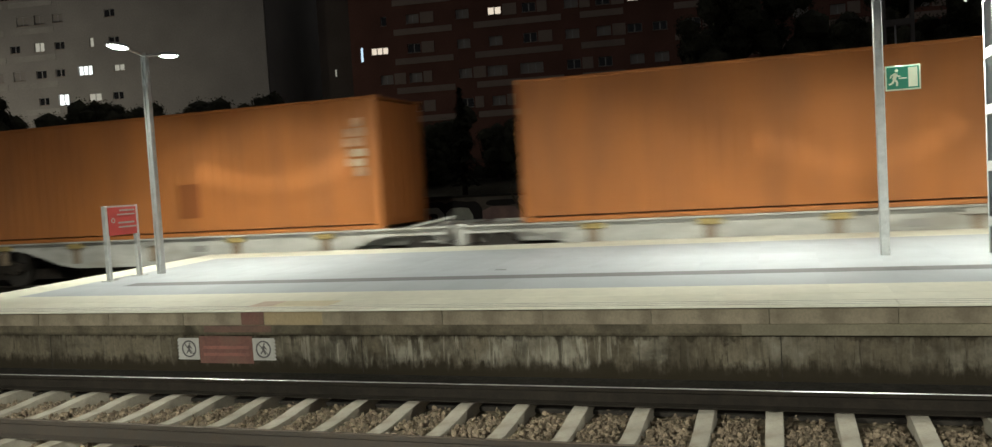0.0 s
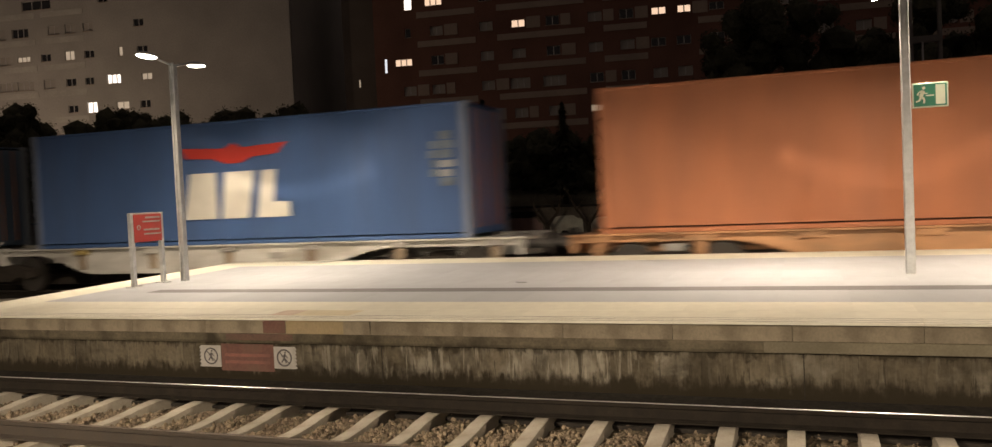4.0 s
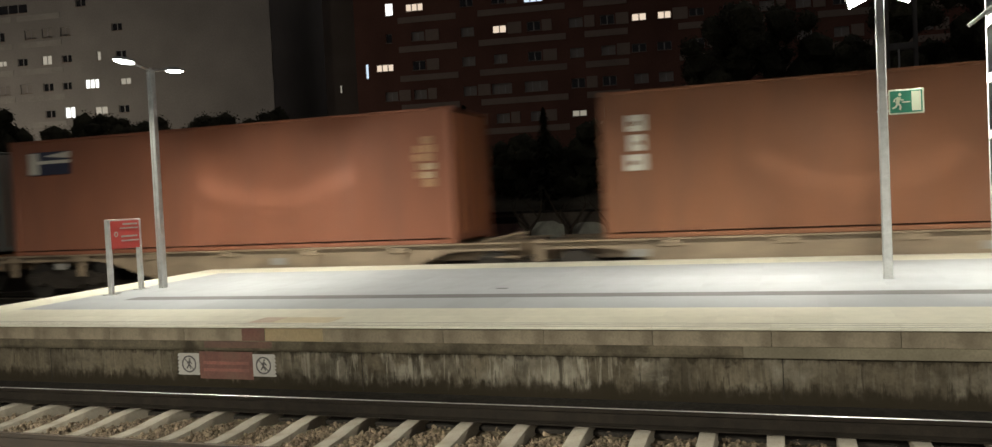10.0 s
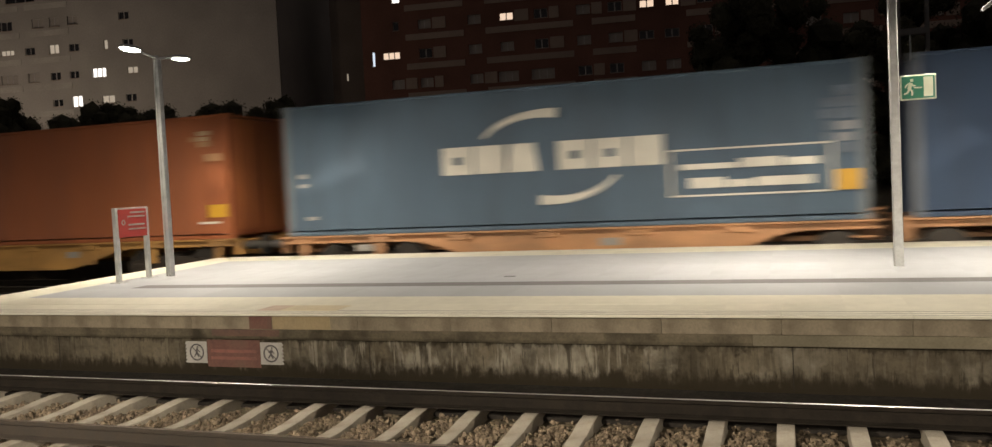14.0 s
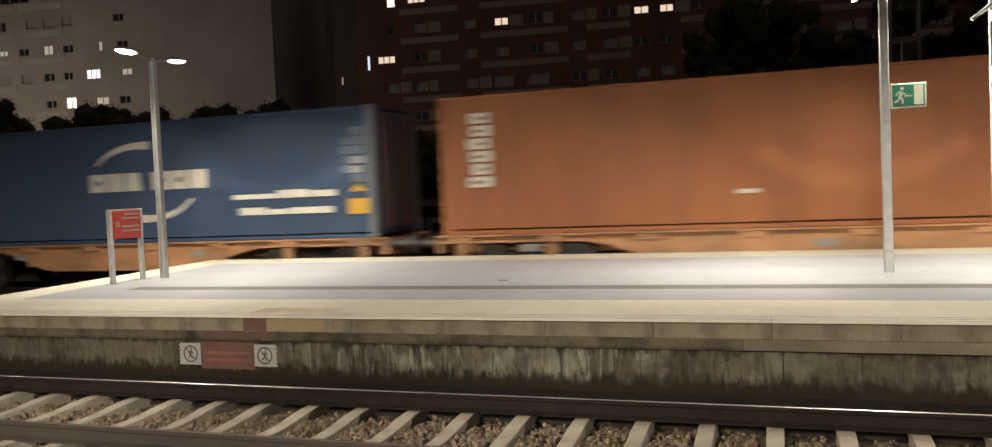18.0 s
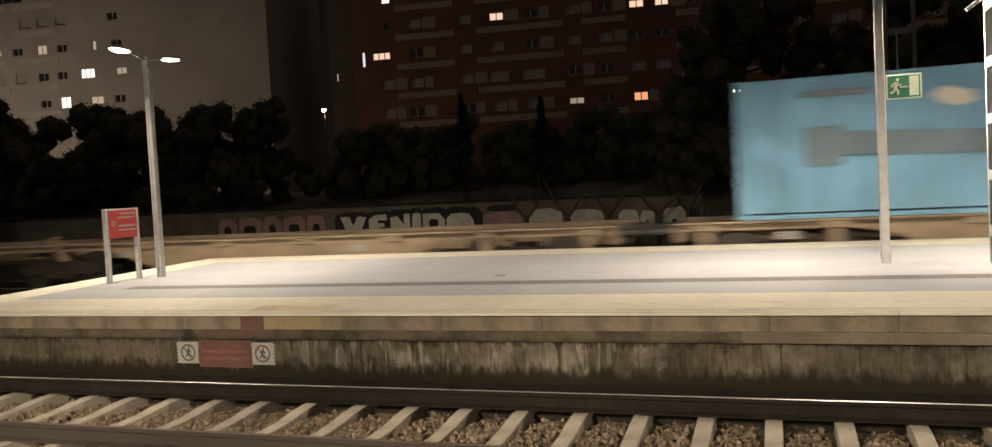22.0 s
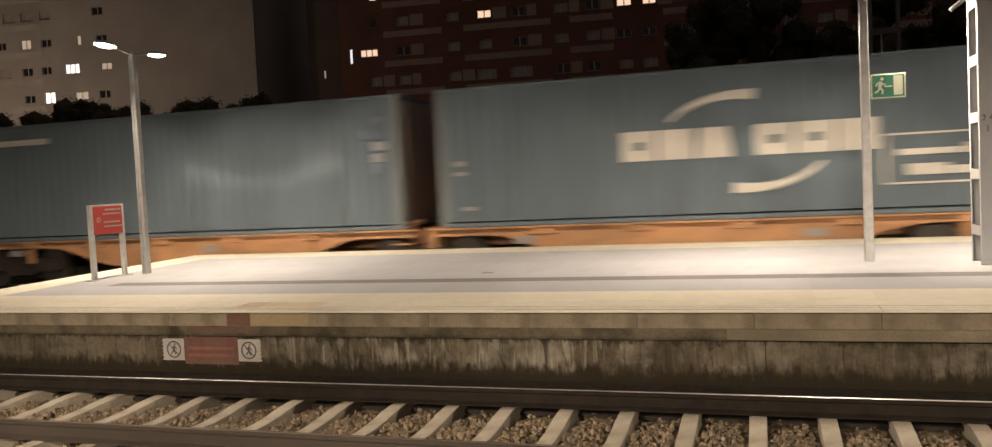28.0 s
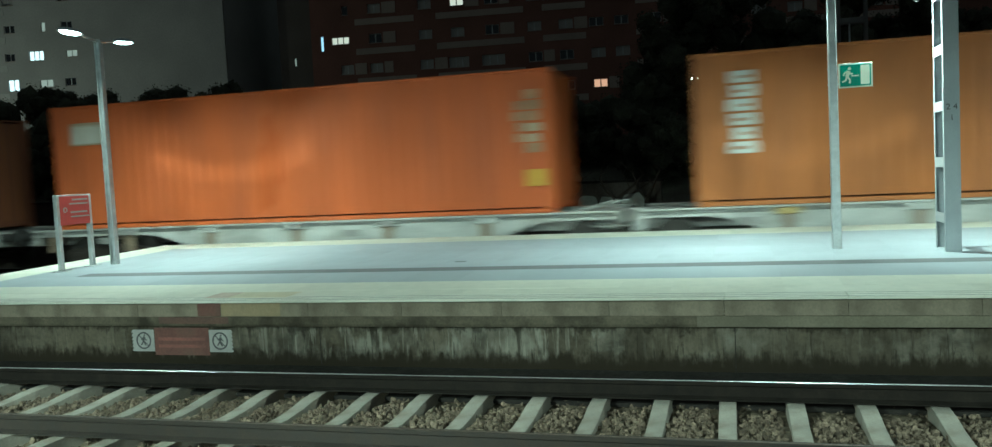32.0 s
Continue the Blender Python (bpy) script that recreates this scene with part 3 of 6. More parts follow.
def build_track(label, ys, z, x0, x1, first, count):
    track = thing("railway_track", label, "track", kind="structure")
    for y in ys:
        bm = bmesh.new()
        extrude_x(bm, rail_profile(y, z), x0, x1)
        r = part("rail", bm, M["rail_near"] if y < -1 else M["rail"], track, "rusty steel rail")
        bm = bmesh.new()
        crown = [(y + 0.0345 * f, z + 0.0015 - 0.012 * abs(f) ** 2.4) for f in (1, 0.85, 0.65, 0.4, 0.15, -0.15, -0.4, -0.65, -0.85, -1)]
        extrude_x(bm, [(y - 0.03, z - 0.014), (y + 0.03, z - 0.014)] + crown, x0, x1)
        smooth(part("rail_head", bm, M["rail_head_far"] if y == -0.045 else M["rail_head"], r, "worn running surface"))
    mid = sum(ys) / 2
    # sleeper: trapezium section, dipped in the middle
    bm = bmesh.new()
    secs = [(-1.30, -0.185), (-0.72, -0.185), (-0.52, -0.196), (-0.30, -0.222), (0.0, -0.236), (0.30, -0.222), (0.52, -0.196), (0.72, -0.185), (1.30, -0.185)]
    rings = []
    for dy, top in secs:
        zt = top + 0.0
        rings.append([bm.verts.new((sx, mid + dy, zz)) for sx, zz in ((-0.084, z - 0.42), (0.084, z - 0.42), (0.076, z + zt - 0.005), (0.072, z + zt), (-0.072, z + zt), (-0.076, z + zt - 0.005))])
    for a, b in zip(rings, rings[1:]):
        for i in range(6):
            bm.faces.new((a[i], a[(i + 1) % 6], b[(i + 1) % 6], b[i]))
    bm.faces.new(rings[0][::-1])
    bm.faces.new(rings[-1])
    bmesh.ops.recalc_face_normals(bm, faces=bm.faces[:])
    me = mesh_of("sleeper", bm, M["sleeper"])
    bm = bmesh.new()
    box(bm, -0.03, 0.03, -0.018, 0.018, -0.012, 0.004)
    tube(bm, (-0.025, 0, 0.006), (0.025, 0, 0.006), 0.006, seg=6)
    clip = mesh_of("rail_clip", bm, M["clip"])
    rnd = random.Random(2)
    for i in range(count):
        s = new("sleeper", me)
        s.parent = track
        s.location = (first + 0.6 * i, rnd.uniform(-0.012, 0.012), rnd.uniform(-0.004, 0.004))
        s.rotation_euler = (0, 0, rnd.uniform(-0.006, 0.006))
        for y in ys:
            for side in (0.11,):
                c = new("rail_clip", clip)
                c.parent = s
                c.location = (0, y + side, z - 0.172)
    return track


build_track("ballasted railway track on concrete sleepers", (-0.045, -1.785), 0.0, -60, 60, -10.28, 30)


# ---- island platform ----
P_X0, P_X1 = -9.1, 40.0


def pz(y):
    """Height of the sloping platform surface."""
    return 0.66 + 0.0143 * (y - 0.85)


def slab(bm, x0, x1, y0, y1, th=0.05, bev=0.0):
    """A paving slab that follows the platform's slope."""
    vs = [bm.verts.new(c) for c in ((x0, y0, pz(y0) - th), (x1, y0, pz(y0) - th), (x1, y1, pz(y1) - th), (x0, y1, pz(y1) - th),
                                    (x0 + bev, y0 + bev, pz(y0)), (x1 - bev, y0 + bev, pz(y0)), (x1 - bev, y1 - bev, pz(y1)), (x0 + bev, y1 - bev, pz(y1)))]
    for f in ((3, 2, 1, 0), (4, 5, 6, 7), (0, 1, 5, 4), (1, 2, 6, 5), (2, 3, 7, 6), (3, 0, 4, 7)):
        bm.faces.new([vs[i] for i in f])


def build_platform():
    pf = thing("island_platform", "pale paved island platform with cream edge slabs", "platform", kind="structure")
    bm = bmesh.new()
    extrude_x(bm, [(0.98, -0.6), (8.12, -0.6), (8.12, pz(8.12) - 0.06), (0.98, pz(0.98) - 0.06)], P_X0 + 0.05, P_X1)
    part("platform_core", bm, M["joint"], pf)
    bm = bmesh.new()
    extrude_x(bm, [(0.95, -0.6), (0.976, -0.6), (0.976, 0.33), (0.95, 0.33)], P_X0 + 0.05, P_X1)
    part("lower_wall", bm, M["wall"], pf, "concrete wall with pale lime runs and black grime")
    bm = bmesh.new()
    extrude_x(bm, [(0.90, 0.325), (0.976, 0.32), (0.976, 0.4515), (0.884, 0.4515), (0.884, 0.36)], P_X0 + 0.05, P_X1)
    part("ledge", bm, M["wall_ledge"], pf, "dark grimy mortar ledge")
    part("cement_patch", bbox(2.62, 16.0, 0.872, 0.8985, 0.333, 0.450, 0.003), M["cement"], pf, "smooth cement repair over the blocks")
    for x in (-6.6, -1.8, 3.0, 7.8):
        part("wall_joint", bbox(x - 0.004, x + 0.004, 0.945, 0.949, -0.3, 0.325), M["ballast_dark"], pf, "dark vertical joint")
    return pf


platform = build_platform()


def build_platform_pieces():
    # edge blocks, 1.2 m long
    bm = bbox(0.0012, 1.1988, 0.875, 0.976, 0.452, pz(0.9) - 0.03, 0.004)
    block = mesh_of("edge_block", bm, M["edge_block"])
    x = -1.9 - 1.2 * 6
    while x < 16:
        o = new("edge_block", block)
        o.parent = platform
        o.location = (x, 0.0, 0.0)
        x += 1.2
    bm = bbox(16.1, P_X1, 0.875, 0.976, 0.452, pz(0.9) - 0.03, 0.008)
    part("edge_block_run", bm, M["edge_block"], platform)
    # coping with three fine grooves along the lip
    bm = bmesh.new()
    zt = pz(0.85)
    prof = [(0.806, zt - 0.028), (1.12, zt - 0.028), (1.12, pz(1.12))]
    grooves = (1.07, 0.965, 0.86)
    for gy in grooves:
        prof += [(gy + 0.021, pz(gy)), (gy + 0.02, pz(gy) - 0.012), (gy - 0.02, pz(gy) - 0.012), (gy - 0.021, pz(gy))]
    prof += [(0.803, pz(0.80)), (0.80, pz(0.80) - 0.004)]
    extrude_x(bm, prof, 0.003, 1.197)
    coping = mesh_of("coping_slab", bm, M["coping"])
    # dark strip laid along the floor of each groove
    bm = bmesh.new()
    extrude_x(bm, [(-0.0195, -0.0115), (0.0195, -0.0115), (0.0195, -0.003), (-0.0195, -0.003)], 0.003, 1.197)
    strip = mesh_of("grip_strip", bm, M["grip"])
    x = -1.9 - 1.2 * 6
    while x < 16:
        o = new("coping_slab", coping)
        o.parent = platform
        o.location = (x, 0, 0)
        for gy in grooves:
            g = new("grip_strip", strip)
            g.parent = o
            g.location = (0, gy, pz(gy))
        x += 1.2
    bm = bmesh.new()
    extrude_x(bm, prof, 16.1, P_X1)
    part("coping_run", bm, M["coping"], platform)

    def course(name, y0, y1, w, material, x1=9.5, x0=P_X0 + 0.62, gap=0.0004):
        bm = bmesh.new()
        slab(bm, 0, w, y0, y1 - gap)
        me = mesh_of(name, bm, material)
        x = x0
        while x < x1:
            o = new(name, me)
            o.parent = platform
            o.location = (x, 0, 0)
            x += w + 0.0004
        bm = bmesh.new()
        slab(bm, x, P_X1, y0, y1 - 0.003)
        part(name + "_run", bm, material, platform)

    course("tactile_slab", 1.125, 1.53, 0.6, M["tactile"], gap=0.012)
    course("tactile_slab", 1.53, 2.17, 0.6, M["tactile"])
    course("paving_slab", 2.17, 3.17, 0.8, M["paving"])
    course("guide_slab", 3.17, 3.55, 0.4, M["groove"], x0=-7.35)
    bm = bmesh.new()
    slab(bm, P_X0 + 0.62, -7.3504, 3.17, 3.5496)
    part("paving_slab", bm, M["paving"], platform)
    for i in range(8):
        bm = bmesh.new()
        slab(bm, P_X0 + 0.0125, P_X0 + 0.6196, 1.125 + 0.886 * i, 1.1246 + 0.886 * (i + 1))
        part("tactile_slab", bm, M["tactile"], platform)
    for i in range(4):
        course("paving_slab", 3.55 + 0.925 * i, 3.55 + 0.925 * (i + 1), 0.8, M["paving"])
    course("tactile_slab", 7.25, 7.75, 0.6, M["tactile"])
    course("tactile_slab", 7.75, 8.22, 0.6, M["coping"])
    part("slot_cover", bbox(-1.13, -0.96, 4.12, 4.2, pz(4.16) - 0.02, pz(4.16) + 0.004, 0.002), M["groove"], platform, "small dark iron slot cover")
    # end kerb across the platform
    n = 12
    for i in range(n):
        y0, y1 = 0.86 + 7.3 * i / n, 0.86 + 7.3 * (i + 1) / n - 0.006
        bm = bmesh.new()
        slab(bm, P_X0 - 0.28, P_X0 + 0.012, y0, y1, 0.16)
        part("end_kerb", bm, M["coping"], platform)
    bm = bbox(P_X0 - 0.2, P_X0 + 0.04, 0.98, 8.1, -0.6, 0.5)
    part("end_wall", bm, M["wall"], platform)


# ---- lamp posts ----
def build_lamp_post(x, y, base, turn=0, reach=0.66, top=4.72, tilt=3, name="platform_lamp", grp="double-headed platform lamps", flat=False):
    lamp = thing(name, "galvanised twin-arm lamp post with two bright white heads", "lamp", grp, at=pose(x, y, base, 0, 0, turn))
    bm = bmesh.new()
    h = top - base
    # square-ish post with rounded corners and a groove down the face
    r, g = 0.062, 0.012
    prof = [(-r, -r + g), (-r + g, -r), (-0.012, -r), (-0.012, -r + 0.014), (0.012, -r + 0.014), (0.012, -r), (r - g, -r), (r, -r + g), (r, r - g), (r - g, r), (-r + g, r), (-r, r - g)]
    a = [bm.verts.new((px, py, 0)) for px, py in prof]
    b = [bm.verts.new((px * 0.92, py * 0.92, h)) for px, py in prof]
    bm.faces.new(a[::-1])
    bm.faces.new(b)
    for i in range(len(prof)):
        bm.faces.new((a[i], a[(i + 1) % len(prof)], b[(i + 1) % len(prof)], b[i]))
    part("post", bm, M["galv"], lamp, "square galvanised post")
    bm = bmesh.new()
    tube(bm, (0, 0, h - 0.02), (0, 0, h + 0.07), 0.035, 0.03)
    part("cap", bm, M["galv"], lamp)
    for s in (-1, 1):
        bm = bmesh.new()
        tube(bm, (0, s * 0.03, h + 0.02), (0, s * (reach - 0.17), h + 0.10), 0.024, 0.02, 8)
        part("arm", bm, M["galv"], lamp)
        if flat:
            # square panel head, dipping outwards and rolled towards the near track
            m = Matrix.Translation((0, s * reach, h + 0.055)) @ Matrix.Rotation(radians(s * tilt), 4, "X") @ Matrix.Rotation(radians(34), 4, "Y")
            bm = bbox(-0.115, 0.115, -0.145, 0.145, -0.02, 0.03, 0.012)
            bmesh.ops.transform(bm, matrix=m, verts=bm.verts[:])
            head = part("lamp_head", bm, M["lamp_body"], lamp, "grey square lamp housing")
            bm = bbox(-0.105, 0.105, -0.135, 0.135, -0.028, -0.0205, 0.003)
            bmesh.ops.transform(bm, matrix=m, verts=bm.verts[:])
            part("lens", bm, M["lens"], head, "glowing white panel")
            continue
        bm = bmesh.new()
        bmesh.ops.create_uvsphere(bm, u_segments=16, v_segments=8, radius=1)
        bmesh.ops.delete(bm, geom=[v for v in bm.verts if v.co.z < -0.05], context="VERTS")
        bmesh.ops.contextual_create(bm, geom=[e for e in bm.edges if e.is_boundary])
        m = Matrix.Translation((0, s * reach, h + 0.10)) @ Matrix.Rotation(radians(s * tilt), 4, "X") @ Matrix.Diagonal((0.15, 0.27, 0.075, 1))
        bmesh.ops.transform(bm, matrix=m, verts=bm.verts[:])
        head = smooth(part("lamp_head", bm, M["lamp_body"], lamp, "grey lamp housing"))
        bm = bmesh.new()
        bmesh.ops.create_uvsphere(bm, u_segments=16, v_segments=8, radius=1)
        bmesh.ops.delete(bm, geom=[v for v in bm.verts if v.co.z > 0.05], context="VERTS")
        m = Matrix.Translation((0, s * reach, h + 0.102)) @ Matrix.Rotation(radians(s * tilt), 4, "X") @ Matrix.Diagonal((0.13, 0.23, 0.045, 1))
        bmesh.ops.transform(bm, matrix=m, verts=bm.verts[:])
        smooth(part("lens", bm, M["lens"], head, "glowing white diffuser"))
    return lamp


for k, lx in enumerate(LAMP_X):
    if k == 0:
        build_lamp_post(lx, 4.8, pz(4.8))
    else:
        build_lamp_post(lx, 4.8, pz(4.8), 90, 0.29, 4.58, -24, flat=True)
# platform that the camera stands on, behind it
near = thing("near_platform", "paved platform across the tracks", "platform", kind="structure")
part("near_paving", bbox(-40, 40, -16, -7.2, -0.6, 0.66, 0.02), M["darkened_paving"], near)
for lx in NEAR_X:
    build_lamp_post(lx, -11.5, 0.66)


# ---- signs and masts on the platform ----
def build_exit_sign():
    s = thing("emergency_exit_sign", "green emergency exit sign with running figure pictogram", "sign", at=pose(4.42, 4.8, 0))
    x0, x1, z0, z1 = 0.075, 0.52, 2.985, 3.325
    part("sign_plate", bbox(x0, x1, -0.012, 0.0, z0, z1, 0.002), M["sign_white"], s, "white bordered plate")
    part("green_field", bbox(x0 + 0.02, x1 - 0.02, -0.016, -0.0125, z0 + 0.02, z1 - 0.02), M["sign_green"], s)
    part("door_pictogram", bbox(x1 - 0.155, x1 - 0.04, -0.02, -0.0165, z0 + 0.04, z1 - 0.035), M["sign_white"], s)
    bm = bmesh.new()
    box(bm, x1 - 0.275, x1 - 0.175, -0.02, -0.0165, z0 + 0.155, z0 + 0.172)
    part("arrow_pictogram", bm, M["sign_white"], s)
    bm = bmesh.new()
    c = (x0 + 0.115, z0 + 0.16)

    def limb(a, b, w):
        a, b = Vector((c[0] + a[0], 0, c[1] + a[1])), Vector((c[0] + b[0], 0, c[1] + b[1]))
        d = (b - a).normalized()
        nrm = Vector((-d.z, 0, d.x)) * w
        pts = [(p.x, p.z) for p in (a + nrm, b + nrm, b - nrm, a - nrm)]
        prism(bm, pts, -0.02, -0.0165)

    limb((0.02, 0.075), (-0.005, -0.01), 0.024)
    limb((0.02, 0.07), (-0.035, 0.05), 0.010)
    limb((-0.035, 0.05), (-0.05, 0.01), 0.010)
    limb((0.02, 0.06), (0.05, 0.03), 0.010)
    limb((0.05, 0.03), (0.075, 0.035), 0.009)
    limb((0.0, -0.01), (0.035, -0.045), 0.013)
    limb((0.035, -0.045), (0.03, -0.10), 0.012)
    limb((-0.005, -0.01), (-0.025, -0.06), 0.013)
    limb((-0.025, -0.06), (-0.07, -0.075), 0.012)
    prism(bm, [(c[0] + 0.03 + 0.022 * math.cos(a * math.pi / 5), c[1] + 0.108 + 0.022 * math.sin(a * math.pi / 5)) for a in range(10)], -0.02, -0.0165)
    part("running_pictogram", bm, M["sign_white"], s)
    for z in (z0 + 0.06, z1 - 0.06):
        part("clamp", bbox(-0.068, 0.08, -0.01, 0.03, z - 0.012, z + 0.012), M["galv"], s)


def build_notice_board():
    """Red notice on two posts across the platform's end."""
    s = thing("notice_board", "red notice board on two grey posts at the platform end", "sign", at=pose(-8.24, 0, 0))
    for y in (3.88, 4.62):
        z = pz(y)
        part("post", bbox(-0.04, 0.04, y - 0.04, y + 0.04, z, 2.03, 0.006), M["galv"], s)
        part("base_plate", bbox(-0.11, 0.11, y - 0.1, y + 0.1, z - 0.002, z + 0.012, 0.003), M["galv"], s)
    part("board", bbox(0.028, 0.045, 3.90, 4.60, 1.50, 2.0, 0.003), M["board_red"], s, "red painted panel")
    part("top_rail", bbox(-0.02, 0.03, 3.88, 4.62, 2.0, 2.03, 0.004), M["plate_white"], s)
    for y0, y1, z0, z1 in ((4.19, 4.56, 1.925, 1.955), (4.12, 4.56, 1.855, 1.88), (4.14, 4.54, 1.705, 1.735), (4.14, 4.58, 1.63, 1.655)):
        part("text_bar", bbox(0.0452, 0.048, y0, y1, z0, z1), M["plate_white"], s)
    bm = bmesh.new()
    prism(bm, [(4.02 + 0.048 * math.cos(a * math.pi / 8), 1.765 + 0.048 * math.sin(a * math.pi / 8)) for a in range(16)], 0.0455, 0.048)
    for v in bm.verts:
        v.co = (v.co.y, v.co.x, v.co.z)
    bmesh.ops.recalc_face_normals(bm, faces=bm.faces[:])
    part("prohibition_disc", bm, M["plate_white"], s)
    part("disc_bar", bbox(0.0482, 0.05, 4.0, 4.04, 1.74, 1.79), M["board_red"], s)


def ring(bm, cx, cz, r0, r1, y0, y1, seg=20):
    """A flat annulus, one closed piece."""
    loops = [[bm.verts.new((cx + r * math.cos(2 * math.pi * i / seg), y, cz + r * math.sin(2 * math.pi * i / seg))) for i in range(seg)]
             for r, y in ((r0, y0), (r1, y0), (r1, y1), (r0, y1))]
    for k in range(4):
        a, b = loops[k], loops[(k + 1) % 4]
        for i in range(seg):
            j = (i + 1) % seg
            bm.faces.new((a[i], b[i], b[j], a[j]))
    bmesh.ops.recalc_face_normals(bm, faces=bm.faces[:])


def build_warning_plate(x0, jag_left):
    s = thing("warning_plate", "weathered white no-crossing plate on the platform wall", "sign", "no-crossing plates")
    y = 0.945
    z0, z1, w = -0.005, 0.275, 0.31
    n = 6
    teeth = []
    for i in range(n):
        za, zb = z0 + (z1 - z0) * i / n, z0 + (z1 - z0) * (i + 1) / n
        teeth += [(0.0, za), (0.028, za + (zb - za) * 0.2), (0.0, zb)]
    if jag_left:
        pts = [(x0 + w, z0), (x0 + w, z1), (x0, z1)] + [(x0 - t, z) for t, z in teeth[::-1][1:]]
    else:
        pts = [(x0, z1), (x0, z0)] + [(x0 + w + t, z) for t, z in teeth]
    bm = bmesh.new()
    prism(bm, pts, y - 0.006, y)
    part("plate", bm, M["plate_white"], s)
    bm = bmesh.new()
    cx, cz = x0 + w / 2, (z0 + z1) / 2
    ring(bm, cx, cz, 0.092, 0.112, y - 0.009, y - 0.0065)
    part("prohibition_ring", bm, M["ink"], s)
    bm = bmesh.new()
    for a, b, wd in (((0.01, 0.05), (-0.005, -0.01), 0.014), ((-0.005, -0.01), (0.03, -0.065), 0.009), ((-0.005, -0.01), (-0.04, -0.06), 0.009), ((0.01, 0.04), (0.045, 0.0), 0.007), ((0.01, 0.04), (-0.035, 0.01), 0.007), ((-0.07, 0.07), (0.07, -0.07), 0.006)):
        a, b = Vector((cx + a[0], 0, cz + a[1])), Vector((cx + b[0], 0, cz + b[1]))
        dd = (b - a).normalized()
        nr = Vector((-dd.z, 0, dd.x)) * wd
        prism(bm, [(p.x, p.z) for p in (a + nr, b + nr, b - nr, a - nr)], y - 0.009, y - 0.0065)
    prism(bm, [(cx + 0.015 + 0.014 * math.cos(k), cz + 0.068 + 0.014 * math.sin(k)) for k in (0, 1, 2, 3, 4, 5)], y - 0.009, y - 0.0065)
    part("walker_pictogram", bm, M["ink"], s)


def build_wall_paint():
    s = thing("painted_crossing_mark", "faded red and yellow paint on the platform wall", "wall paint")
    part("red_patch", bbox(-4.135, -3.335, 0.944, 0.9495, -0.05, 0.30), M["red_paint"], s)
    part("red_ledge_patch", bbox(-4.0, -3.0, 0.878, 0.8835, 0.362, 0.445), M["red_grime"], s, "faded red paint on the ledge")
    for z in (0.045, 0.135):
        part("text_bar", bbox(-4.08, -3.39, 0.940, 0.9435, z, z + 0.04), M["red_bars"], s)
    part("red_block_paint", bbox(-3.42, -3.09, 0.868, 0.8745, 0.458, 0.62), M["red_paint"], s)
    part("yellow_block_paint", bbox(-3.08, -2.27, 0.868, 0.8745, 0.458, 0.62), M["yellow_paint"], s)
    for x0, x1, m in ((-3.42, -3.09, "red_wash"), (-3.08, -2.27, "yellow_wash")):
        bm = bmesh.new()
        slab(bm, x0, x1, 1.02, 1.42, 0.003)
        ob = part(m, bm, M[m], s)
        ob.location.z = 0.004


M["red_grime"] = mat("red_paint_under_grime", (0.08, 0.046, 0.033), 0.85, 0, 0.3, 4, 0.4, 40)
M["red_bars"] = mat("worn_red_lettering", (0.15, 0.06, 0.047), 0.8, 0, 0.2, 5, 0.2, 40)
M["red_wash"] = mat("worn_red_wash", (0.47, 0.37, 0.285), 0.7, 0, 0.15, 5, 0.1)
M["yellow_wash"] = mat("worn_yellow_wash", (0.56, 0.49, 0.33), 0.7, 0, 0.12, 5, 0.1)


def channel(bm, x0, x1, y0, y1, z0, z1, t, open_side):
    """Steel channel: a web with two flanges along y, as one rolled section."""
    if open_side > 0:
        prof = [(x0, y0), (x1, y0), (x1, y1), (x1 - t, y1), (x1 - t, y0 + t), (x0 + t, y0 + t), (x0 + t, y1), (x0, y1)]
    else:
        prof = [(x0, y1), (x1, y1), (x1, y0), (x1 - t, y0), (x1 - t, y1 - t), (x0 + t, y1 - t), (x0 + t, y0), (x0, y0)]
    a = [bm.verts.new((x, y, z0)) for x, y in prof]
    b = [bm.verts.new((x, y, z1)) for x, y in prof]
    bm.faces.new(a)
    bm.faces.new(b)
    for i in range(8):
        bm.faces.new((a[i], a[(i + 1) % 8], b[(i + 1) % 8], b[i]))
    bmesh.ops.recalc_face_normals(bm, faces=bm.faces[:])


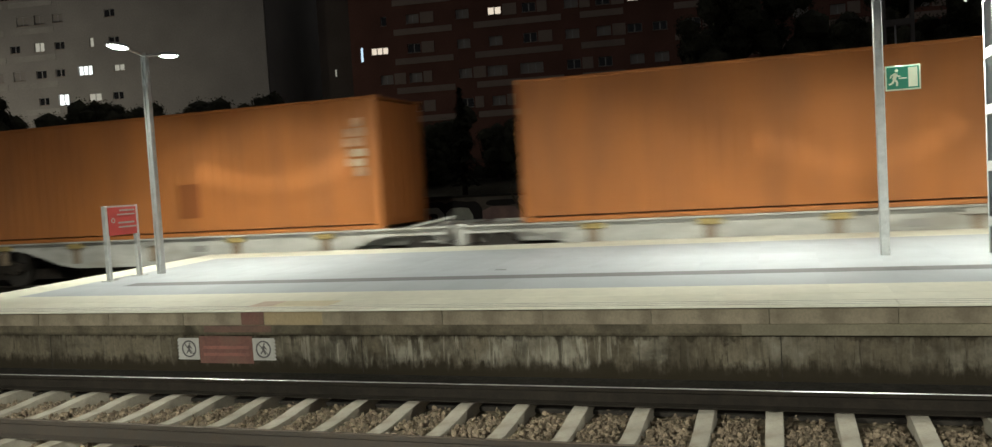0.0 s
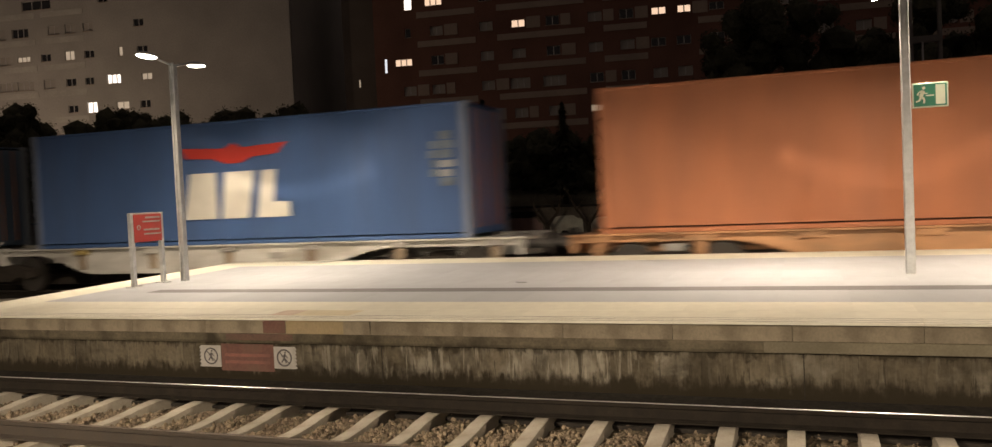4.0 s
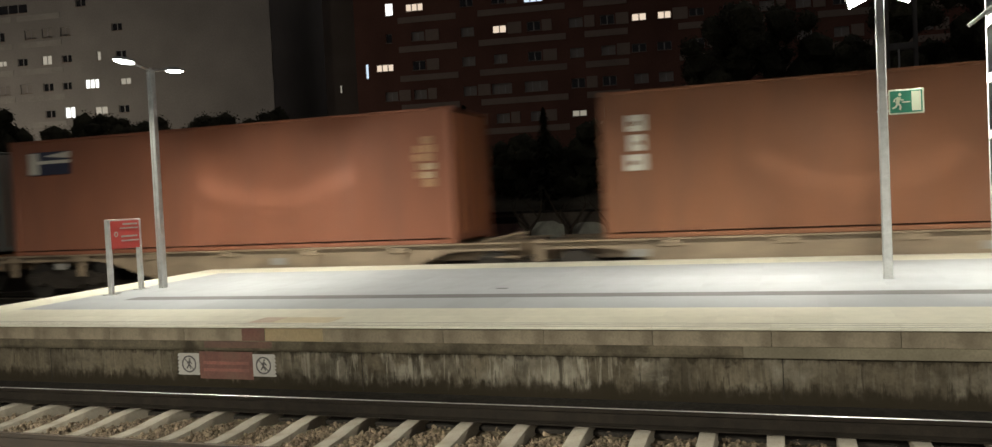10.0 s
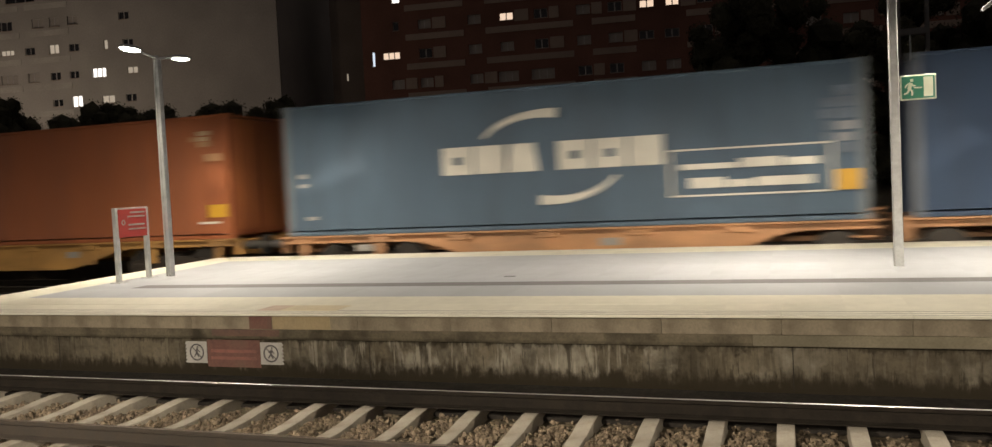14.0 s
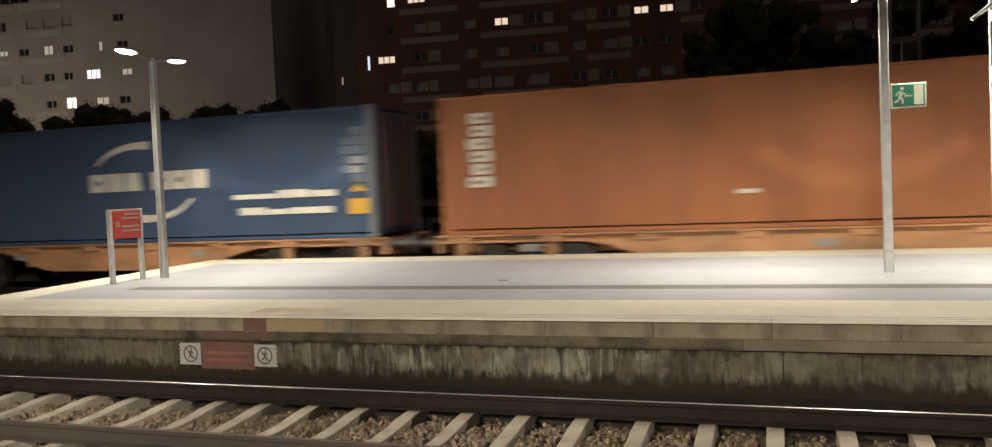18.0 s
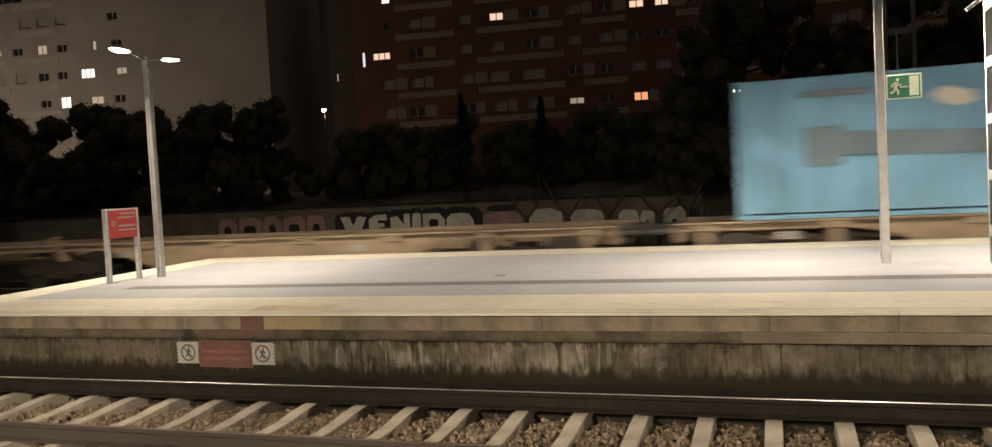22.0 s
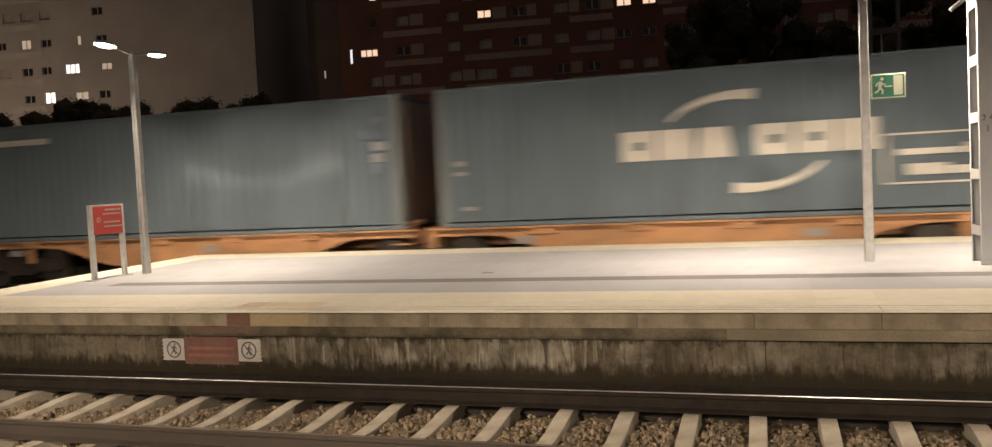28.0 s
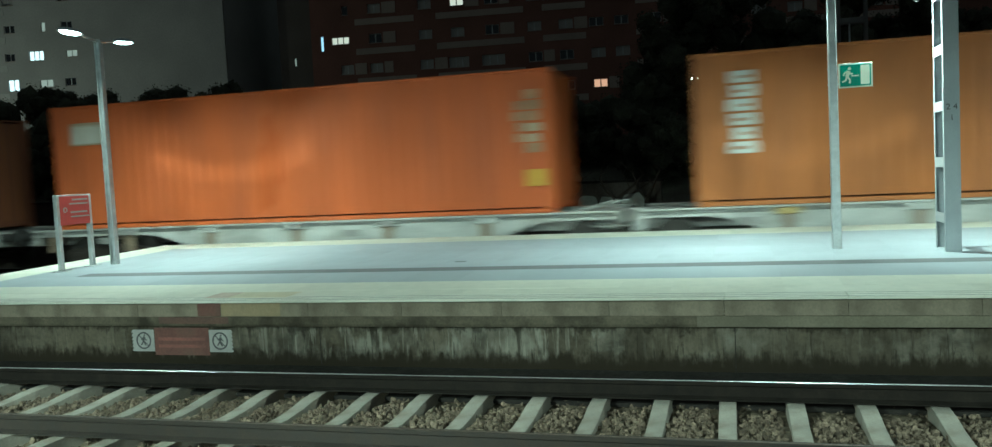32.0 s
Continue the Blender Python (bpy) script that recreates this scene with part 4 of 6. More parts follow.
def build_mast(x, y, base, h, steel, lattice, label, digits=False, depth=0.58, wid=0.19, turn=0, step=0.737):
    s = thing("catenary_mast", label, "mast", "catenary masts", at=pose(x, y, base, 0, 0, turn))
    for k, (y0, y1, o) in enumerate(((0, 0.07, 1), (depth - 0.07, depth, -1))):
        bm = bmesh.new()
        channel(bm, 0, wid, y0, y1, 0, h, 0.009, o)
        part("channel", bm, steel, s)
    z = 0.375
    while z < h - 0.2:
        for xx in (0.0, wid):
            bm = bmesh.new()
            sx = -0.006 if xx == 0 else 0.0
            box(bm, xx + sx, xx + sx + 0.006, 0.03, depth - 0.03, z, z + 0.13)
            part("batten_plate", bm, lattice, s)
        z += step
    if digits:
        for body, zz, size in (("24", 1.86, 0.11), ("1", 1.72, 0.11)):
            cu = bpy.data.curves.new("mast_digits", "FONT")
            cu.body, cu.size, cu.align_x, cu.extrude = body, size, "CENTER", 0.0015
            cu.space_character = 1.5
            cu.materials.append(M["ink"])
            ob = new("painted_number", cu)
            ob.parent = s
            ob.matrix_basis = pose(wid / 2, -0.004, zz, 90)
        bm = bmesh.new()
        tube(bm, (-0.01, 0.1, 3.52), (-0.30, 0.05, 3.30), 0.03, 0.025, 8)
        part("bracket_arm", bm, lattice, s, "pale bracket arm")
    return s


build_exit_sign()
build_notice_board()
build_warning_plate(-4.45, True)
build_warning_plate(-3.33, False)
build_wall_paint()
build_mast(5.69, 4.14, pz(4.4), 7.2, M["mast"], M["mast_pale"], "grey steel lattice catenary mast on the platform", True)
far_mast = build_mast(5.27, 12.0, -0.33, 8.0, M["mast_far"], M["mast_far"], "dim steel catenary mast beyond the train track", False, 0.62, 0.2, -90, 1.6)
bm = bbox(0.06, 0.3, 0.14, 0.40, 2.55, 3.2, 0.01)
part("cabinet", bm, M["plate_white"], far_mast, "pale grey cabinet fixed to the mast")
bm = bmesh.new()
tube(bm, (0.15, 0.25, 3.2), (0.15, 0.25, 5.2), 0.02, seg=8)
part("conduit", bm, M["mast"], far_mast)


# ---- far track and wall behind the train ----
build_track("dark railway track beyond the platform", (9.0, 10.74), 0.03, -60, 60, -22.0, 52)
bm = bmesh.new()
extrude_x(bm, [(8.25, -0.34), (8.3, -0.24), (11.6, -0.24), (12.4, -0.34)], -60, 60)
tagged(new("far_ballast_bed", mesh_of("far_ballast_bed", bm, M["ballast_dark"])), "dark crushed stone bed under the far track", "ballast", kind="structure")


def build_back_wall():
    s = thing("retaining_wall", "low graffiti-covered retaining wall behind the tracks", "wall", kind="structure", at=pose(0, 14.0, 0))
    bm = bmesh.new()
    prism(bm, [(-30, -0.4), (1.2, -0.4), (1.2, 1.58), (-4, 1.64), (-14, 1.70), (-30, 1.75)], 0, 0.3)
    part("wall_body", bm, M["graffiti_wall"], s)
    bm = bmesh.new()
    prism(bm, [(-30, 1.752), (-14, 1.702), (-4, 1.642), (1.25, 1.582), (1.25, 1.64), (-4, 1.70), (-14, 1.76), (-30, 1.81)], -0.05, 0.35)
    part("wall_coping", bm, M["ballast_dark"], s)
    # letter-like paint shapes
    def blob(x0, x1, z0, z1, seed, material, y=-0.006, hole=None):
        rnd = random.Random(seed)
        pts = []
        cx, cz, rx, rz = (x0 + x1) / 2, (z0 + z1) / 2, (x1 - x0) / 2, (z1 - z0) / 2
        for k in range(18):
            a = 2 * math.pi * k / 18
            q = 0.92 + 0.16 * rnd.random()
            ca, sa = math.cos(a), math.sin(a)
            pts.append((cx + rx * q * math.copysign(abs(ca) ** 0.6, ca), cz + rz * q * math.copysign(abs(sa) ** 0.6, sa)))
        b = bmesh.new()
        prism(b, pts, y - 0.004, y)
        part("graffiti_shape", b, material, s)

    def letter(x0, x1, z0, z1, pts):
        b = bmesh.new()
        prism(b, [(x0 + u * (x1 - x0), z0 + v * (z1 - z0)) for u, v in pts], -0.017, -0.011)
        part("graffiti_letter", b, M["graffiti_pale"], s, "pale graffiti letter")

    x = -13.4
    rnd = random.Random(8)
    for k in range(5):
        w = rnd.uniform(0.6, 0.85)
        blob(x, x + w, 0.75, 1.5, k, M["graffiti_red"])
        blob(x + 0.2, x + w - 0.2, 0.98, 1.25, 40 + k, M["graffiti_dark"], -0.012)
        x += w + 0.05
    # bubble lettering with a dark outline behind it
    for k, (x0, x1) in enumerate(((-9.35, -8.2), (-8.45, -7.45), (-7.75, -6.8), (-7.0, -6.45), (-6.65, -5.75), (-6.0, -4.75))):
        blob(x0, x1, 0.6, 1.55, 30 + k, M["graffiti_dark"], -0.004 - 0.0008 * k)
    letter(-9.17, -8.32, 0.85, 1.40, [(0, 1), (0.34, 1), (0.5, 0.5), (0.66, 1), (1, 0.95), (0.7, 0), (0.28, 0)])
    letter(-8.27, -7.62, 0.80, 1.43, [(0, 0), (1, 0), (0.92, 0.3), (0.5, 0.32), (0.5, 0.4), (0.8, 0.42), (0.78, 0.6), (0.45, 0.62), (0.5, 0.74), (0.95, 0.72), (0.9, 1), (0.35, 0.98), (0.05, 0.8)])
    letter(-7.56, -6.95, 0.80, 1.42, [(0, 0), (0.33, 0), (0.33, 0.45), (0.68, 0), (1, 0), (1, 1), (0.7, 1), (0.7, 0.5), (0.35, 0.92), (0, 0.85)])
    letter(-6.89, -6.61, 0.80, 1.45, [(0, 0), (1, 0), (1, 0.9), (0.6, 1), (0.1, 0.92)])
    letter(-6.55, -5.88, 0.80, 1.40, [(0, 0), (0.75, 0), (1, 0.25), (1, 0.7), (0.75, 1), (0, 1)])
    blob(-6.36, -6.08, 0.98, 1.24, 61, M["graffiti_dark"], -0.018)
    letter(-5.85, -5.02, 0.80, 1.38, [(0, 0), (0.3, 0), (0.34, 0.4), (0.7, 0.42), (0.72, 0), (1, 0), (1, 0.6), (0.85, 0.95), (0.6, 1), (0.2, 0.97), (0.03, 0.75)])
    blob(-4.85, -3.6, 0.7, 1.35, 71, M["graffiti_red"])
    blob(-4.6, -3.75, 1.38, 1.55, 72, M["graffiti_dark"])
    for k, (x0, x1, z1) in enumerate(((-3.45, -2.45, 1.38), (-2.3, -1.35, 1.32), (-1.0, -0.45, 1.3), (-0.4, 0.0, 1.25), (0.15, 0.85, 1.3))):
        blob(x0, x1, 0.6, z1, 91 + k, M["graffiti_pale"])
        blob(x0 + 0.35 * (x1 - x0), x0 + 0.55 * (x1 - x0), 0.85, 1.0, 191 + k, M["graffiti_dark"], -0.012)


build_back_wall()


# ---- trees and bushes ----
def build_tree(x, y, h, spread, seed, label="dark leafy tree behind the railway", low=0.25, dense=5200, name="tree"):
    rnd = random.Random(seed)
    base = ground_z(x, y) - 0.1
    t = thing(name, label, "tree", "trees along the bank", at=pose(x, y, base))
    bm = bmesh.new()
    tips = []
    tr = 0.035 * h ** 0.8
    p = Vector((0, 0, 0))
    segs = 5
    for i in range(segs):
        q = Vector((rnd.uniform(-0.1, 0.1) * (i + 1), rnd.uniform(-0.1, 0.1) * (i + 1), h * 0.8 * (i + 1) / segs))
        tube(bm, p, q, tr * (1 - i / (segs + 1)), tr * (1 - (i + 1) / (segs + 1)), 8)
        p = q
    for k in range(16 if low < 0.3 else 4):
        z = h * rnd.uniform(low, 0.85)
        a = rnd.uniform(0, 2 * math.pi)
        ln = spread * rnd.uniform(0.5, 0.95) * (1.15 - 0.75 * max(0, z / h - 0.35))
        q = Vector((math.cos(a) * ln, math.sin(a) * ln, z + ln * rnd.uniform(0.15, 0.5)))
        mid = Vector((q.x * 0.5, q.y * 0.5, z + (q.z - z) * 0.35))
        tube(bm, (0, 0, z), mid, tr * 0.35, tr * 0.22, 6)
        tube(bm, mid, q, tr * 0.22, tr * 0.06, 5)
        tips += [q, mid, (q + mid) / 2]
    tips += [Vector((rnd.uniform(-0.2, 0.2), rnd.uniform(-0.2, 0.2), h * 0.9))] * 2
    part("trunk", bm, M["bark"], t)
    if low < 0.3:
        for k in range(22):
            a, rr = rnd.uniform(0, 6.28), spread * rnd.uniform(0.1, 0.95)
            tips.append(Vector((math.cos(a) * rr, math.sin(a) * rr, h * rnd.uniform(0.05, 0.45))))
    verts, faces = [], []
    clumps = [(c + Vector((rnd.gauss(0, 0.25), rnd.gauss(0, 0.25), rnd.gauss(0, 0.2))) * spread * 0.5, spread * rnd.uniform(0.16, 0.36)) for c in tips for _ in range(2)]
    # shaded heart of each clump
    ico = bmesh.new()
    bmesh.ops.create_icosphere(ico, subdivisions=1, radius=1)
    iv, jf = [v.co.copy() for v in ico.verts], [[v.index for v in f.verts] for f in ico.faces]
    ico.free()
    for c, r in clumps:
        if c.z < 0.3:
            continue
        n = len(verts)
        verts += [c + v * r * rnd.uniform(0.5, 0.76) for v in iv]
        faces += [[n + i for i in f] for f in jf]
    for k in range(int(dense * 4.2)):
        c, r = clumps[rnd.randrange(len(clumps))]
        d = Vector((rnd.gauss(0, 1), rnd.gauss(0, 1), rnd.gauss(0, 0.8))).normalized() * r * (0.45 + 0.32 * rnd.random())
        o = c + d
        if o.z < 0.1:
            continue
        s = rnd.uniform(0.028, 0.055) * (0.75 + 0.06 * h)
        u = Vector((rnd.uniform(-1, 1), rnd.uniform(-1, 1), rnd.uniform(-1, 1))).normalized() * s
        v = u.orthogonal().normalized() * s * 0.6
        n = len(verts)
        verts += [o - u, o + v, o + u, o - v]
        faces.append((n, n + 1, n + 2, n + 3))
    me = bpy.data.meshes.new("crown")
    me.from_pydata(verts, [], faces)
    me.materials.append(M["leaf"])
    part("crown", me, None, t)
    return t


def build_conifer(x, y, h, spread, seed):
    rnd = random.Random(seed)
    t = thing("conifer", "small dark conifer on the bank", "tree", "trees along the bank", at=pose(x, y, ground_z(x, y) - 0.1))
    bm = bmesh.new()
    tube(bm, (0, 0, 0), (0, 0, h), 0.12, 0.02, 8)
    part("trunk", bm, M["bark"], t)
    verts, faces = [], []
    for k in range(2600):
        f = rnd.random() ** 0.7
        z = h * (1 - f * 0.85)
        rr = spread * f * math.sqrt(rnd.random()) * (0.8 + 0.3 * math.sin(z * 9))
        a = rnd.uniform(0, 2 * math.pi)
        o = Vector((math.cos(a) * rr, math.sin(a) * rr, z))
        s = rnd.uniform(0.06, 0.14)
        u = Vector((math.cos(a), math.sin(a), rnd.uniform(-0.6, 0.1))) * s * 1.4
        v = Vector((-math.sin(a), math.cos(a), 0)) * s * 0.5
        n = len(verts)
        verts += [o - u, o + v, o + u, o - v]
        faces.append((n, n + 1, n + 2, n + 3))
    me = bpy.data.meshes.new("crown")
    me.from_pydata(verts, [], faces)
    me.materials.append(M["leaf"])
    part("crown", me, None, t)


# x, y, height, spread
for k, (tx, ty, th, ts, dn) in enumerate(((-33.5, 24, 5.2, 3.1, 9000), (-25.9, 23, 4.2, 1.7, 7000), (-24.0, 23, 4.7, 2.7, 9000), (-20.8, 23, 4.5, 2.4, 9000), (-18.0, 23, 4.4, 1.8, 8000), (-29.4, 23.5, 2.7, 1.9, 6000), (-13.6, 24, 2.5, 2.2, 7000),
                                            (2.2, 23, 6.6, 2.6, 14000), (0.4, 21, 3.6, 1.9, 8000), (6.6, 23, 6.6, 2.6, 13000), (9.8, 24, 6.8, 2.4, 9000), (-10.6, 25, 2.3, 2.0, 6000), (-7.0, 25, 2.2, 2.1, 6000), (-3.4, 25, 2.4, 2.1, 6000))):
    build_tree(tx, ty, th, ts, 20 + k, dense=dn)
build_conifer(-8.2, 22, 4.35, 0.9, 3)
build_conifer(-5.1, 22, 3.95, 0.9, 4)


def build_forked_tree(x, y, seed):
    """A thin bare trunk that forks low, with a few dark twigs."""
    rnd = random.Random(seed)
    base = ground_z(x, y) - 0.1
    t = thing("tree", "thin bare forked tree in front of the wall", "tree", "trees along the bank", at=pose(x, y, base))
    fork = Vector((rnd.uniform(-0.06, 0.06), 0, 1.22 - base))
    bm = bmesh.new()
    tube(bm, (rnd.uniform(-0.05, 0.05), 0, 0), fork, 0.085, 0.065, 8)
    part("trunk", bm, M["bark"], t)
    for sgn in (-1, 1):
        bm = bmesh.new()
        p, r = fork - Vector((0, 0, 0.05)), 0.052
        for i in range(2):
            q = p + Vector((sgn * rnd.uniform(0.10, 0.26) * (1.4 - 0.25 * i), rnd.uniform(-0.1, 0.1), rnd.uniform(0.25, 0.4)))
            tube(bm, p, q, r, r * 0.6, 7)
            for j in range(2):
                tube(bm, q, q + Vector((rnd.uniform(-0.4, 0.4), rnd.uniform(-0.3, 0.3), rnd.uniform(0.15, 0.5))), r * 0.3, r * 0.08, 5)
            p, r = q, r * 0.6
        part("limb", bm, M["bark"], t)


for k, tx in enumerate((-3.25, -2.12, -1.08, 0.09, 0.9)):
    build_forked_tree(tx, 13.3, 90 + k)


# ---- apartment buildings ----
def build_block(name, label, origin, turn, width, base, floors, floor_h, wall_m, windows, depth=14.0, bands=None, top=0.0):
    """A block of flats; windows: (u, floor, panes, pane width, height, state, sill offset), u along the facade."""
    ob = thing(name, label, "building", at=pose(origin[0], origin[1], 0, 0, 0, turn))
    height = base + floors * floor_h + top
    cells = sorted(windows)
    # facade with real openings: one sheet with holes and reveals
    bm = bmesh.new()
    reveal = 0.28
    us, zs = {0.0, width}, {base + f * floor_h for f in range(floors + 1)}
    holes = []
    for (cu, f, panes, pw, hh, state, sill) in cells:
        z0 = base + f * floor_h + sill
        holes.append((round(cu - panes * pw / 2, 3), round(cu + panes * pw / 2, 3), round(z0, 3), round(z0 + hh, 3)))
        us |= set(holes[-1][:2])
        zs |= set(holes[-1][2:])
    us, zs = sorted(us), sorted(zs)
    vert = {}

    def vt(i, k, d):
        if (i, k, d) not in vert:
            vert[i, k, d] = bm.verts.new((us[i], d, zs[k]))
        return vert[i, k, d]

    solid = {}
    for i in range(len(us) - 1):
        for k in range(len(zs) - 1):
            u, z = (us[i] + us[i + 1]) / 2, (zs[k] + zs[k + 1]) / 2
            solid[i, k] = not any(h[0] < u < h[1] and h[2] < z < h[3] for h in holes)
    for (i, k), on in solid.items():
        if on:
            bm.faces.new((vt(i, k, 0), vt(i + 1, k, 0), vt(i + 1, k + 1, 0), vt(i, k + 1, 0)))
            continue
        for (p, q, a, b) in ((i - 1, k, (i, k), (i, k + 1)), (i + 1, k, (i + 1, k), (i + 1, k + 1)), (i, k - 1, (i, k), (i + 1, k)), (i, k + 1, (i, k + 1), (i + 1, k + 1))):
            if solid.get((p, q), True):
                bm.faces.new((vt(*a, 0), vt(*b, 0), vt(*b, reveal), vt(*a, reveal)))
    part("facade", bm, wall_m, ob)
    part("body", bbox(0.02, width - 0.02, reveal, depth, ground_z(0, 60) - 0.5, height - 0.02), wall_m, ob)
    part("plinth", bbox(0, width, 0, reveal, ground_z(0, 60) - 0.5, base - 0.003), wall_m, ob)
    part("roof", bbox(-0.3, width + 0.3, -0.3, depth + 0.3, height, height + 0.4), M["dark_render"], ob)
    for (u0, u1, z0, z1) in bands or ():
        part("spandrel_panel", bbox(u0, u1, -0.05, -0.004, z0, z1), M["pale_render"], ob)
    state_m = {"dark": "glass", "warm": "lit_warm", "white": "lit_white", "blue": "lit_blue", "red": "lit_red", "dim": "lit_dim", "blind": "blind"}
    for (cu, f, panes, pw, hh, state, sill) in cells:
        z0 = base + f * floor_h + sill
        win = new("window")
        win.parent = ob
        for k in range(panes):
            a = cu - panes * pw / 2 + k * pw
            part("pane", bbox(a + 0.05, a + pw - 0.05, 0.16, 0.18, z0 + 0.05, z0 + hh - 0.05), M[state_m[state]], win)
            bmf = bmesh.new()
            for q in ((a, a + 0.05, z0, z0 + hh), (a + pw - 0.05, a + pw, z0, z0 + hh), (a + 0.05, a + pw - 0.05, z0, z0 + 0.05), (a + 0.05, a + pw - 0.05, z0 + hh - 0.05, z0 + hh)):
                box(bmf, q[0], q[1], 0.14, 0.2, q[2], q[3])
            part("window_frame", bmf, M["frame"], win)
        part("window_sill", bbox(cu - panes * pw / 2 - 0.05, cu + panes * pw / 2 + 0.05, -0.08, 0.14, z0 - 0.05, z0 - 0.002), M["band"], win)
    return ob


def right_block():
    F = 2.9
    wins = []
    lit = {(3.7, 4): ("white", 1, 0.85, 1.25), (6.35, 4): ("warm", 3, 0.60, 0.75), (3.0, 2): ("warm", 3, 0.60, 0.72), (14.9, 3): ("warm", 2, 0.68, 0.75), (18.35, 4): ("blue", 3, 0.62, 1.15),
           (28.4, 3): ("warm", 2, 0.68, 0.7), (30.75, 3): ("warm", 2, 0.62, 0.7), (28.5, 0): ("red", 2, 0.66, 0.8), (22.4, 0): ("dim", 2, 0.7, 0.6), (3.6, 3): ("dark", 1, 0.6, 0.9),
           (11.7, 4): ("dark", 2, 0.66, 0.85), (14.9, 4): ("dark", 2, 0.66, 0.85), (14.9, 1): ("blind", 3, 0.66, 1.0), (18.3, 1): ("blind", 3, 0.75, 1.0), (28.3, 2): ("dark", 2, 0.68, 0.8),
           (30.65, 2): ("dark", 2, 0.66, 0.8), (33.7, 3): ("dark", 2, 0.66, 0.7), (6.4, 0): ("dark", 2, 0.75, 0.9), (36.8, 3): ("dark", 2, 0.66, 0.8)}
    for (u, f), (st, n, pw, h) in lit.items():
        wins.append((u, f, n, pw, h, st, 1.55 - h / 2))
    rnd = random.Random(4)
    for f in range(7):
        for u in (3.6, 6.6, 11.7, 14.9, 18.3, 22.4, 25.4, 28.4, 30.7, 33.7, 36.9, 40.0, 43.2, 46.4, 50.0, 53.4, 56.6, 60.0):
            if all(abs(u - w[0]) > 2.2 or w[1] != f for w in wins):
                wins.append((u, f, 2, 0.66, 0.9, rnd.choice(("blind", "dark", "blind")), 1.1))
    wins.append((1.1, 2, 1, 0.34, 1.5, "blue", 0.6))
    bands = []
    rnd = random.Random(7)
    taken = [(w[0], w[1], w[2] * w[3] / 2 + 0.1) for w in wins]
    for f in range(7):
        z = 8.3 + F * f
        for a, b in ((4.6, 10.6), (12.8, 21.4), (23.2, 27.3), (32.0, 41.5), (44.4, 49.0), (51.2, 58.6)):
            bands.append((a, b, z + 0.02, z + 0.62))
        for u, g, w in taken:
            if g == f and rnd.random() < 0.55:
                bands.append((u + w + 0.05, u + w + rnd.uniform(0.9, 1.5), z + 1.0, z + 2.1))
    b = build_block("apartment_building", "red-brick block of flats with a few lit windows", (-37.3, 69.6), 7, 64.0, 8.3, 7, F, M["brick"], [w for w in wins], bands=None)
    for k, (u0, u1, z0, z1) in enumerate(bands):
        clash = any(u0 < u + w and u1 > u - w and z0 < 8.3 + F * g + 2.2 and z1 > 8.3 + F * g + 0.9 for u, g, w in taken) and z1 - z0 > 0.8
        if not clash:
            part("spandrel_panel", bbox(u0, u1, -0.05, -0.004, z0, z1), M["band"], b)
    wing = thing("building_wing", "dark rendered side wing of the flats", "building", at=pose(-37.3, 69.6, 0, 0, 0, 7))
    part("wing_wall", bbox(-4.4, 0.5, 2.5, 12, 1.0, 30), M["dark_render"], wing)
    w1 = part("window_frame", bbox(-2.80, -2.60, 2.42, 2.49, 13.8, 14.6), M["frame"], wing)
    part("pane", bbox(-2.77, -2.63, 2.40, 2.418, 13.83, 14.57), M["lit_dim"], w1)
    low = thing("low_building", "dark distant building between the blocks", "building", at=pose(-52, 92, 0))
    part("wall", bbox(-8, 14, 0, 10, 1.0, 19.5), M["dark_render"], low)
    part("roof", bbox(-8.2, 14.2, -0.2, 10.2, 19.5, 19.9), M["dark_render"], low)


